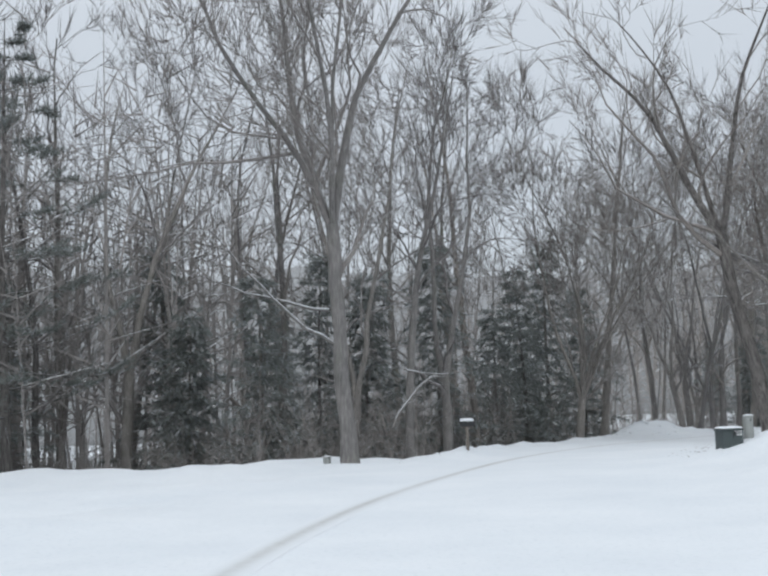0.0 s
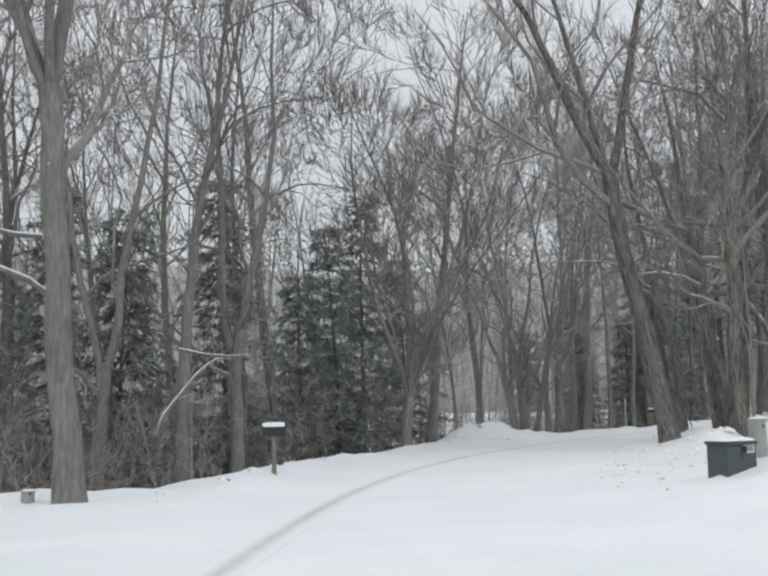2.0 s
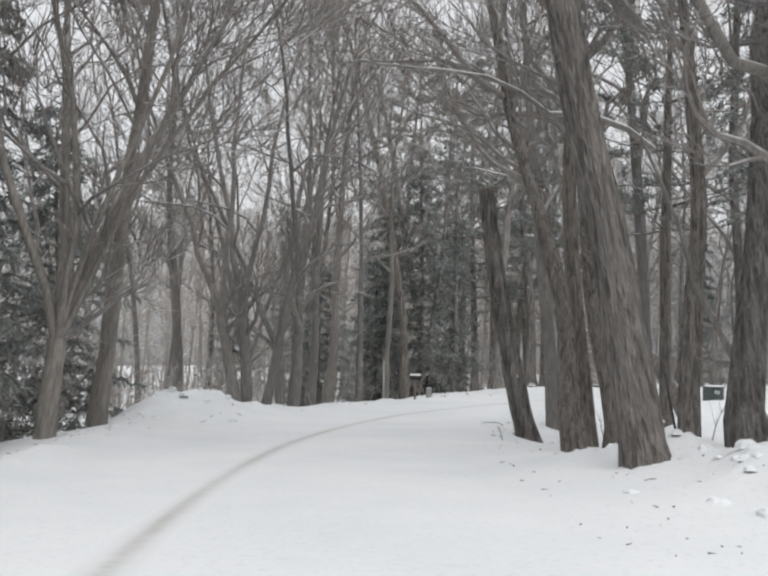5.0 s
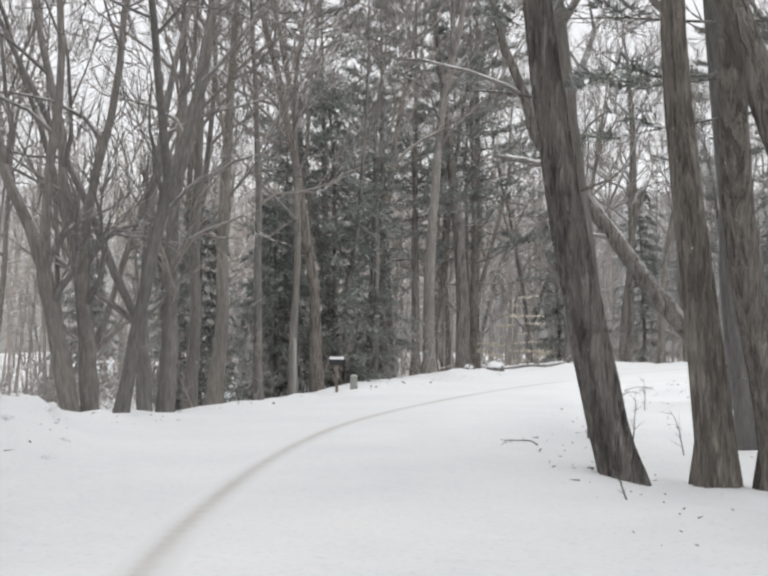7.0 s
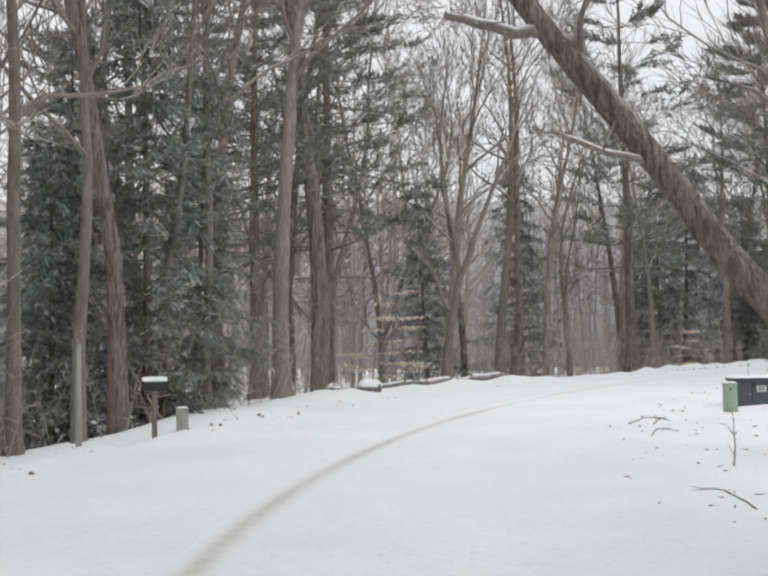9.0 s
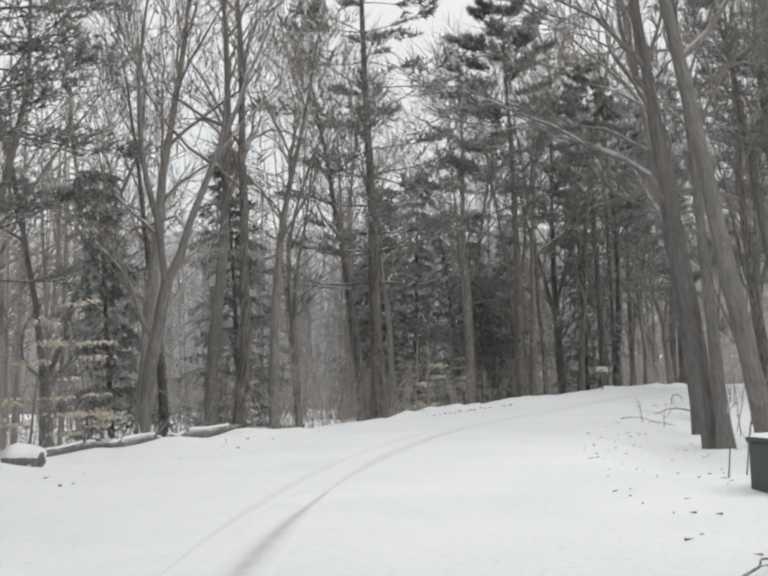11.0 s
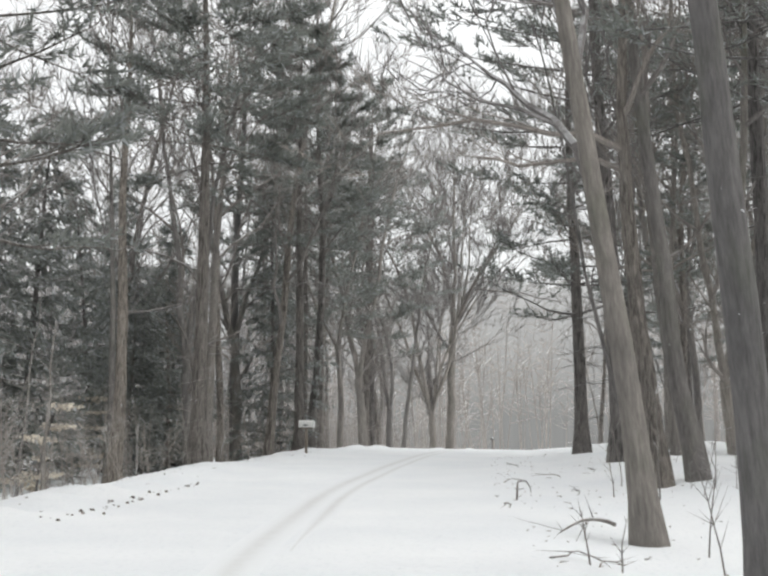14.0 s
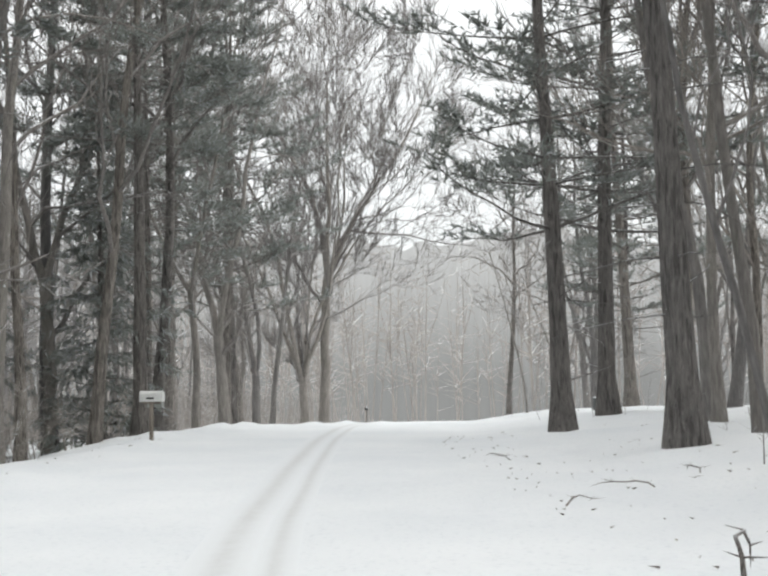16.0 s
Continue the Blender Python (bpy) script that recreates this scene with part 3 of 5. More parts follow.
def wheel_track(lat, width, s_lo, s_hi, mat):
    """A tyre's worn strip along the road, just over the snow."""
    ss = np.arange(s_lo, s_hi, 0.5)
    cols = np.linspace(-0.5, 0.5, 7)
    verts, faces, uvs = [], [], []
    for s in ss:
        w = lat + np.interp(s, *TRACK_LAT) + 0.02 * math.sin(s * 0.37 + 1)
        end = float(step(min(s - s_lo, s_hi - s) / 6.0))
        x, y = place(s, w + cols * width * (0.15 + 0.85 * end))
        z = ground_z(x, y) + 0.003 + 0.007 * end * (1 - (2 * cols) ** 2)
        verts += list(zip(x.tolist(), y.tolist(), z.tolist()))
    k = len(cols)
    for i in range(len(ss) - 1):
        for j in range(k - 1):
            a = i * k + j
            faces.append((a, a + k, a + k + 1, a + 1))
            uvs += [(j / (k - 1), 0), (j / (k - 1), 1), ((j + 1) / (k - 1), 1), ((j + 1) / (k - 1), 0)]
    ob = mesh_object("wheel_track", verts, faces, mat, None, True)
    layer = ob.data.uv_layers.new(name="UVMap")
    layer.data.foreach_set("uv", [c for p in uvs for c in p])
    return tagged(ob, "grey-brown slushy wheel track worn into the snowy road", "wheel track", kind="structure")


TRACK = track_material("slushy_wheel_track", 0.75)
TRACK_FAINT = track_material("faint_wheel_track", 0.42)
wheel_track(0.0, 0.50, 4, 88.5, TRACK)
wheel_track(0.0, 0.62, 88, 160, TRACK_FAINT)
wheel_track(0.62, 0.36, 82, 104, track_material("lightest_wheel_track", 0.25))
wheel_track(-0.46, 0.40, 108, 160, TRACK_FAINT)

# ------------------------------------------------------------------ the wood
rng = random.Random(11)
BARE = [bare_tree(19 + 1.5 * (i % 3), 0.28 + 0.06 * (i % 4), 100 + i, (BARK, BARK_SMOOTH, BARK_RIDGED)[i % 3], fork=(0, 0.28, 0, 0.18, 0, 0, 0.12, 0)[i],
                  first=(0.28, 0.35, 0.36, 0.35, 0.3, 0.22, 0.3, 0.4)[i], limbs=(14, 8, 13, 8, 14, 15, 9, 12)[i], dense=0.82, wander=0.04) for i in range(8)]
THIN = [bare_tree(11 + 2 * i, 0.10 + 0.02 * i, 150 + i, (BARK, BARK_SMOOTH)[i % 2], first=0.22, limbs=8, dense=0.72, spread=0.6, sides=6,
                  label="slender leafless young tree among larger trunks") for i in range(3)]
ROW = [bare_tree(18, 0.50, 170 + i, BARK_RIDGED, fork=(0, 0.42, 0)[i], first=0.36, limbs=(8, 6, 8)[i], sides=24, dense=0.85, arms=(((9.5, 185, 8, 0.7, 0.10), (7.5, 120, 6, 0.3, 0.07)), ((6.8, 178, 9, 0.85, 0.12), (7.4, 200, 7.5, 0.4, 0.09)), ((8.5, 170, 7, 0.9, 0.09),))[i],
                 label="big roadside maple with deeply ridged brown bark") for i in range(3)]
SMOOTH = [bare_tree(19, 0.40, 180 + i, BARK_SMOOTH, first=(0.3, 0.4)[i], limbs=12, sides=14, wander=0.012,
                    label="leaning smooth grey trunk beside the road") for i in range(2)]
VASE = [bare_tree((20, 17)[i], (0.48, 0.46)[i], 190 + i, BARK, fork=(0.36, 0.12)[i], first=0.3, limbs=11, dense=1.15, spread=0.62, sides=12, parts=(5, 6)[i], fan=(0.42, 0.30)[i],
                  label="vase-shaped leafless tree with fanning fine limbs") for i in range(2)]
BIG = [bare_tree(22, 0.52, 160 + i, (BARK, BARK_RIDGED, BARK)[i], fork=(0, 0, 0.3)[i], first=(0.42, 0.5, 0.3)[i], limbs=(12, 11, 9)[i], sides=14, wander=0.03,
                 label="tall thick-trunked leafless tree on the bank") for i in range(3)]
PINES = [pine_tree(20 + 1.5 * i, 0.44 + 0.05 * i, 200 + i, first=(0.34, 0.24, 0.42)[i]) for i in range(3)]
DENSE = pine_tree(22, 0.50, 204, first=0.46, reach=0.20, whorls=18, plume=2.2, label="tall white pine with a dense dark plumed crown")
HEMS = [hemlock_tree(8 + 2 * i, 0.2 + 0.05 * i, 300 + i, reach=(0.32, 0.28, 0.26)[i]) for i in range(3)]
PROTOS = BIG + BARE + THIN + ROW + SMOOTH + VASE + PINES + [DENSE] + HEMS
USED = set()
TAKEN = []


def plant(proto, x, y, turn=None, size=1.0, tilt=0.0, tilt_to=0.0, sink=0.05):
    turn = rng.random() * 360 if turn is None else turn
    m = Matrix.Translation((x, y, ground_at(x, y) - sink)) @ Matrix.Rotation(radians(tilt_to), 4, "Z") @ Matrix.Rotation(radians(tilt), 4, "Y") \
        @ Matrix.Rotation(radians(turn - tilt_to), 4, "Z") @ Matrix.Scale(size, 4)
    TAKEN.append((x, y))
    if proto.name not in USED:
        USED.add(proto.name)
        proto.matrix_world = m
        return proto
    ob = copy_thing(proto, m)
    ob.matrix_basis = m
    return ob


# left of the road, from the start of the drive
plant(VASE[0], -1.0, 32.4, turn=20, size=1.0, tilt=1)
plant(BIG[2], -10.3, 44.5, turn=80, size=0.95)
plant(BARE[5], -13.6, 44.0, turn=10, size=1.0, tilt=4, tilt_to=180)
plant(PINES[1], -13.4, 39.5, size=0.9)
plant(HEMS[2], -15.6, 43.0, size=1.1)
plant(BIG[0], 1.0, 43.2, size=0.75, tilt=2, tilt_to=20)
plant(BARE[3], 2.6, 45.6, size=1.0)
plant(VASE[1], 9.8, 55.6, size=1.0, tilt=6, tilt_to=10)
plant(BIG[0], 11.9, 60.4, size=0.9, tilt=5, tilt_to=0)
plant(BARE[2], 4.2, 50.5, size=1.0, tilt=3, tilt_to=30)
plant(BARE[6], 20.9, 73.6, size=0.9)
plant(BARE[5], 25.6, 79.0, size=0.9)
# hemlocks behind the bank
plant(HEMS[1], -4.4, 41.5, size=0.95)
plant(HEMS[0], -7.6, 43.2, size=1.05)
plant(HEMS[0], -0.8, 45.5, size=1.1)
plant(HEMS[1], 2.4, 48.5, size=1.0)
plant(HEMS[2], -2.8, 48.5, size=0.9)
plant(HEMS[2], 9.0, 60.0, size=1.0)
plant(HEMS[1], 11.6, 63.8, size=0.95)
plant(HEMS[1], 7.2, 56.0, size=0.95)
plant(HEMS[0], 5.5, 53.5, size=0.9)
# clump of stems at the mouth of the side way
for dx, dy, tilt, to in ((0, 0, 7, 140), (0.5, 0.3, 3, 60), (0.9, -0.3, 6, -30)):
    plant(BARE[1] if dx > 0.6 else BARE[3], 18.2 + dx, 67.4 + dy, size=0.9, tilt=tilt, tilt_to=to)
for dx, dy, tilt, to in ((0, 0, 5, 150), (0.6, 0.2, 5, -20)):
    plant(BARE[3 if dx else 6], 20.7 + dx, 69.6 + dy, size=1.0, tilt=tilt, tilt_to=to)
plant(BARE[7], 23.2, 72.6, size=0.8, tilt=3, tilt_to=170)
plant(HEMS[2], 32.2, 79.6, size=1.0)
plant(HEMS[1], 34.9, 81.4, size=0.95)
plant(HEMS[2], 31.2, 81.6, size=0.9)
plant(HEMS[0], 29.6, 79.4, size=0.95)
plant(HEMS[0], 25.0, 75.8, size=0.8)
for hx, hy, k in ((26.3, 74.6, 0), (28.6, 76.4, 4), (30.3, 77.6, 2), (32.6, 79.4, 0), (34.4, 80.2, 4), (36.2, 82.2, 2), (24.6, 74.0, 7)):
    plant(BARE[k], hx, hy, size=0.85 + 0.2 * rng.random(), tilt=2 * rng.random(), tilt_to=rng.random() * 360)
# roadside row on the right, leaning over the road
plant(ROW[0], 18.9, 50.3, size=0.82, tilt=3.5, tilt_to=150, turn=0)
plant(ROW[1], 15.4, 44.3, size=1.1, tilt=9.5, tilt_to=155, turn=0)
plant(ROW[2], 20.4, 48.7, size=0.85, tilt=2, tilt_to=150)
plant(ROW[0], 18.0, 45.0, size=1.05, tilt=7, tilt_to=150)
plant(ROW[1], 17.3, 43.2, size=0.85, tilt=2, tilt_to=150, turn=120)
plant(BARE[2], 21.2, 50.9, size=0.8, tilt=3, tilt_to=160)
plant(BARE[0], 20.6, 45.6, size=0.85, tilt=4, tilt_to=150)
plant(ROW[2], 22.7, 54.8, size=1.0, tilt=0.5, tilt_to=150, turn=0)
plant(ROW[0], 23.1, 54.1, size=0.95, tilt=0.5, tilt_to=100)
plant(ROW[2], 19.3, 43.4, size=0.8, tilt=4, tilt_to=160)
plant(ROW[0], 18.4, 41.2, size=0.9, tilt=6, tilt_to=160)
plant(SMOOTH[0], 24.9, 59.0, size=1.05, tilt=4.5, tilt_to=145)
plant(PINES[0], 25.5, 55.0, size=0.85)
plant(SMOOTH[0], 63.0, 74.0, size=1.05, tilt=6.5, tilt_to=103)
plant(SMOOTH[1], 58.2, 73.1, size=1.15, tilt=6, tilt_to=108)
plant(SMOOTH[0], 53.9, 71.9, size=1.1, tilt=5, tilt_to=108, turn=90)
plant(SMOOTH[1], 53.4, 71.5, size=0.85, tilt=3, tilt_to=108, turn=200)
plant(SMOOTH[1], 50.2, 70.0, size=1.1, tilt=8.5, tilt_to=115, turn=300)
plant(ROW[2], 70.3, 73.1, size=0.9, tilt=3, tilt_to=95)
plant(PINES[2], 67.5, 70.5, size=0.9)
plant(THIN[1], 74.4, 73.3, size=1.2, tilt=5, tilt_to=95)
plant(PINES[2], 79.2, 73.4, size=1.05)
plant(BARE[4], 80.3, 71.7, size=1.0, tilt=1)
plant(PINES[1], 87.7, 74.3, size=1.05, turn=30)
plant(BARE[0], 83.5, 71.5, size=1.0)
for bx, by, k in ((73.0, 70.6, 4), (76.0, 69.4, 2), (81.5, 69.8, 6), (86.0, 71.0, 0), (91.0, 70.2, 5), (95.0, 69.0, 1), (71.0, 72.2, 7)):
    plant(BARE[k], bx, by, size=0.95 + 0.25 * rng.random(), tilt=5 * rng.random(), tilt_to=60 + 90 * rng.random())
plant(PINES[0], 82.5, 68.5, size=1.0)
plant(PINES[1], 92.5, 72.2, size=1.1)
plant(PINES[2], 74.5, 70.0, size=1.0)
# left of the road, later
plant(BIG[0], 38.1, 81.6, size=1.05, tilt=3, tilt_to=20)
plant(BIG[1], 42.5, 84.8, size=1.25, tilt=1.5, tilt_to=0)
plant(BIG[2], 50.6, 86.6, size=0.75, tilt=7, tilt_to=-60)
plant(BIG[0], 54.4, 89.8, size=0.9, tilt=5, tilt_to=-60)
plant(BIG[1], 44.5, 89.5, size=0.9)
plant(PINES[1], 43.0, 91.5, size=1.0)
plant(PINES[2], 49.0, 92.0, size=1.05)
plant(PINES[0], 37.0, 88.0, size=1.0)
plant(PINES[1], 45.8, 88.2, size=0.95)
plant(PINES[0], 41.2, 86.8, size=1.0)
plant(BIG[1], 77.7, 88.6, size=0.85, tilt=2, tilt_to=0)
plant(BIG[0], 86.9, 88.6, size=0.9, tilt=3, tilt_to=-10)
plant(BIG[2], 95.7, 90.0, size=0.9)
plant(BARE[7], 59.5, 91.0, size=1.1, tilt=9, tilt_to=-60)
plant(BARE[2], 55.2, 86.6, size=1.0, tilt=10, tilt_to=-60)
plant(DENSE, 80.5, 86.9, size=1.02)
plant(PINES[1], 65.0, 87.0, size=1.1)
plant(DENSE, 93.2, 86.4, size=0.92, turn=140)
for hx, hy, k, big in ((62.0, 91.5, 2, 1.0), (55.5, 92.0, 1, 1.0), (86.0, 91.5, 0, 1.0), (90.5, 91.5, 1, 0.9)):
    plant(HEMS[k], hx, hy, size=big)
for bx, by, k in ((60.5, 88.8, 0), (64.0, 90.0, 2), (68.0, 89.3, 1), (72.0, 90.0, 0), (57.0, 91.0, 1)):
    plant(BIG[k], bx, by, size=0.65 + 0.25 * rng.random(), tilt=3 * rng.random(), tilt_to=rng.random() * 90 - 45)
plant(HEMS[2], 95.5, 88.2, size=1.1)
plant(PINES[0], 101.0, 88.0, size=0.95)
plant(BARE[5], 90.0, 89.0, size=1.0, tilt=3, tilt_to=0)
plant(VASE[0], 131.0, 83.2, size=1.35, turn=70)
plant(VASE[1], 129.0, 84.3, size=1.3)
plant(PINES[1], 113.0, 86.9, size=1.15)
plant(PINES[2], 117.5, 87.2, size=1.1)
plant(PINES[0], 107.0, 88.4, size=1.1)
for bx, by, k in ((104.0, 86.6, 1), (110.0, 86.4, 3), (115.5, 85.6, 6), (120.5, 85.4, 4), (98.0, 87.0, 2), (91.5, 87.4, 5), (97.5, 90.5, 7), (104.5, 90.6, 0), (112.0, 90.0, 5), (86.0, 89.0, 3), (123.0, 87.5, 2)):
    plant(BARE[k], bx, by, size=1.0 + 0.25 * rng.random(), tilt=3 * rng.random(), tilt_to=rng.random() * 360)


def free(x, y, gap):
    for a, b in TAKEN:
        if (a - x) ** 2 + (b - y) ** 2 < gap * gap:
            return False
    return True


def wood(count, s_lo, s_hi, l_lo, l_hi, kinds, gap, power=1.0, size=(0.75, 1.1), lean=2.5):
    made = tries = 0
    while made < count and tries < count * 30:
        tries += 1
        s = s_lo + (s_hi - s_lo) * rng.random()
        l = l_lo + (l_hi - l_lo) * rng.random() ** power
        x, y = place(s, l)
        ss, ll, _ = to_road(x, y)
        if -4.9 < ll[0] < (7.2 if ss[0] > 32 else 24) or (ss[0] < 40 and 0 > ll[0] > -9) or (90 < ss[0] < 104 and 0 < ll[0] < 11.5) or not free(float(x), float(y), gap):
            continue
        proto = rng.choice(kinds)
        plant(proto, float(x), float(y), size=size[0] + (size[1] - size[0]) * rng.random(), tilt=abs(rng.gauss(0, lean)), tilt_to=rng.random() * 360)
        made += 1


wood(26, 26, 66, 9, 40, BARE + THIN[1:], 1.6, 1.3, (0.85, 1.25))
wood(34, 4, 32, 26, 48, BARE, 1.8, 1.0, (0.9, 1.25))
wood(20, 66, 118, 9, 36, BARE + THIN, 1.6, 1.3, (0.85, 1.2))
wood(3, 34, 66, 12, 24, HEMS, 2.6, 1.0, (0.8, 1.2))
wood(3, 66, 112, 12, 26, HEMS, 2.6, 1.0, (0.8, 1.2))
wood(9, 4, 42, 27, 40, HEMS, 2.6, 1.0, (0.6, 1.1))
wood(14, 118, 185, 6.8, 26, BARE + THIN, 1.7, 1.4, (0.9, 1.25))
wood(7, 126, 152, 8, 17, HEMS, 2.4, 1.2, (0.9, 1.3))
wood(8, 42, 70, -6.5, -14, BARE + THIN, 1.6)
wood(14, 90, 116, -8.5, -22, BARE + THIN, 1.7)
wood(18, 118, 150, -8.5, -24, BARE, 1.7, 1.0, (0.8, 1.1))
wood(24, 134, 195, -6.5, -30, BARE + THIN, 1.8, 1.2)
wood(4, 122, 165, -9, -24, PINES, 2.6)
wood(22, 20, 112, -24, -44, BARE + THIN, 2.2)
for proto in PROTOS:
    if proto.name not in USED:
        for o in [*proto.children, proto]:
            bpy.data.objects.remove(o)


# ------------------------------------------------------------------ brush and far woods, past counting
def brush(name, count, s_lo, s_hi, l_lo, l_hi, power, height, seed, twigs, mat, label, stem=0.012, low=0.35, sway=0.14, first=0.12, reach=0.26):
    """Thin stems with side twigs, scattered over a strip beside the road."""
    r = np.random.default_rng(seed)
    sh = Shape()
    s = s_lo + (s_hi - s_lo) * r.random(count)
    l = l_lo + (l_hi - l_lo) * r.random(count) ** power
    x, y = place(s, l)
    _, ll, _ = to_road(x, y)
    ss, _, _ = to_road(x, y)
    keep = ((ll > 6.6) & ((ss > 33) | (ll > 24))) | (ll < -5.6) | (ss > 205)
    keep &= ~((ss > 89) & (ss < 105) & (ll > 0) & (ll < 11.5))
    x, y = x[keep], y[keep]
    z = ground_z(x, y)
    for px, py, pz in zip(x, y, z):
        h = height * (low + (1 - low) * r.random())
        base = np.array([px, py, pz - 0.1])
        d = unit(np.array([r.normal(0, sway), r.normal(0, sway), 1.0]))
        top = base + d * h
        thick = stem * (0.6 + 0.8 * r.random()) * (h / height) ** 0.5
        knee = base + d * h * (0.35 + 0.2 * r.random()) + r.normal(0, 0.022 * h, 3) * np.array([1, 1, 0])
        top2 = knee + unit(d + r.normal(0, 0.22, 3)) * h * 0.5
        sh.cone(base, base + (knee - base) * 2.0, thick)
        sh.cone(base + (knee - base) * 0.96, top, thick * 0.6)
        sh.cone(base + (knee - base) * 0.9, top2, thick * 0.5)
        for _ in range(twigs):
            f = first + (0.95 - first) * r.random()
            g = (f - 0.45) / 0.55
            at = base + (knee - base) * (f / 0.45) if g < 0 else knee + ((top if r.random() < 0.55 else top2) - knee) * g
            dd = unit(np.array([r.normal(0, 0.8), r.normal(0, 0.8), 0.2 + 0.5 * r.random()]))
            sh.cone(at, at + dd * h * (0.10 + reach * r.random()) * (1.15 - 0.6 * f), stem * 0.45)
    ob = mesh_object(name, sh.v, sh.f, mat)
    return tagged(ob, label, "brush", kind="stuff")


brush("undergrowth", 2000, 33, 62, 8.0, 30, 1.0, 4.6, 17, 14, CROWN, "tangled leafless undergrowth behind the snowbank", 0.02, 0.3, 0.28, 0.05, 0.4)
brush("undergrowth", 1900, 40, 120, 7.0, 34, 1.2, 4.4, 1, 15, TWIG, "tangled leafless undergrowth on the wood's snowy floor", 0.018, 0.25, 0.28, 0.1, 0.4)
brush("undergrowth", 1500, -5, 50, 24.5, 48, 1.1, 4.6, 7, 14, CROWN, "tangled leafless undergrowth behind the snowbank", 0.02, 0.3, 0.28, 0.05, 0.4)
brush("undergrowth", 1400, 118, 200, 6.5, 30, 1.2, 4.0, 2, 15, TWIG, "tangled leafless undergrowth on the wood's snowy floor", 0.018, 0.25, 0.28, 0.1, 0.4)
brush("undergrowth", 420, 90, 190, -6.5, -34, 1.0, 2.5, 3, 9, TWIG, "sparse leafless saplings and brush in snow", 0.012, 0.3, 0.2)
brush("far_woods", 850, -10, 45, 16, 66, 0.9, 22, 4, 24, TWIG, "dense grey leafless woods behind the nearer trees", 0.10, 0.6, 0.06, 0.25, 0.2)
brush("far_woods", 170, 45, 85, 22, 66, 0.9, 22, 14, 24, TWIG, "dense grey leafless woods behind the nearer trees", 0.10, 0.6, 0.06, 0.25, 0.2)
brush("far_woods", 260, 85, 125, 18, 66, 0.9, 22, 15, 24, TWIG, "dense grey leafless woods behind the nearer trees", 0.10, 0.6, 0.06, 0.25, 0.2)
brush("far_woods", 420, 125, 205, 16, 66, 0.9, 22, 16, 24, TWIG, "dense grey leafless woods behind the nearer trees", 0.10, 0.6, 0.06, 0.25, 0.2)
brush("far_woods", 700, 10, 205, -28, -70, 0.9, 21, 5, 24, TWIG, "dense grey leafless woods behind the snowy clearing", 0.10, 0.6, 0.06, 0.25, 0.2)
brush("far_woods", 240, 190, 240, -50, 50, 1.0, 21, 6, 24, TWIG, "dense grey leafless woods where the road bends away", 0.10, 0.6, 0.06, 0.25, 0.2)


# ------------------------------------------------------------------ small materials
def paint_material(name, col, rough=0.5, dirt=0.25):
    m, n, l, b = material(name, rough)
    d = noise_node(n, l, 5.0, 5, mapped(n, l, (1, 1, 1)))
    fine = noise_node(n, l, 40.0, 3, mapped(n, l, (1, 1, 0.4)))
    c = mix(n, l, ramp(n, l, d, [(0.42, (0, 0, 0)), (0.75, (dirt,) * 3)]), col, tuple(q * 0.45 + 0.05 for q in col))
    c = mix(n, l, 0.35, c, ramp(n, l, fine, [(0.3, (0.75,) * 3), (0.7, (1.1,) * 3)]), "MULTIPLY")
    l.new(c, b.inputs["Base Color"])
    bump(n, l, b, fine, 0.15, 0.004)
    return m


GREEN_DARK = paint_material("dark_green_enamel", (0.088, 0.104, 0.104), 0.5)
GREEN_PALE = paint_material("pale_green_plastic", (0.33, 0.43, 0.36), 0.5)
GREY_PLASTIC = paint_material("weathered_grey_plastic", (0.36, 0.37, 0.35), 0.6)
WHITE_METAL = paint_material("white_painted_metal", (0.74, 0.74, 0.72), 0.4, 0.15)
BLACK_METAL = paint_material("black_painted_metal", (0.045, 0.045, 0.047), 0.45)
POST_WOOD = bark_material("weathered_post_wood", (0.16, 0.145, 0.125), (0.36, 0.33, 0.30))
ROCK = bark_material("grey_field_stone", (0.15, 0.145, 0.14), (0.36, 0.35, 0.34))
RED_METAL = paint_material("faded_red_metal", (0.35, 0.06, 0.05), 0.5)
LEAF = needle_material("dry_beech_leaves", (0.54, 0.48, 0.40), (0.74, 0.69, 0.60), 0.1, 0.35)


def part(name, bm, mat, parent, label="", smooth=False):
    """One bmesh as one mesh object under a thing or a part."""
    me = bpy.data.meshes.new(name)
    bm.to_mesh(me)
    bm.free()
    me.materials.append(mat)
    if smooth:
        me.polygons.foreach_set("use_smooth", [True] * len(me.polygons))
    ob = new(name, me)
    ob.parent = parent
    if label:
        ob["label"] = label
    return ob


def slab(w, d, h, x=0, y=0, z=0, bevel=0.01):
    """A box with softened edges; z is its underside."""
    bm = bmesh.new()
    bmesh.ops.create_cube(bm, size=1)
    bmesh.ops.scale(bm, vec=(w, d, h), verts=bm.verts)
    bmesh.ops.translate(bm, vec=(x, y, z + h / 2), verts=bm.verts)
    bmesh.ops.bevel(bm, geom=bm.edges[:], offset=bevel, segments=2, affect="EDGES")
    return bm


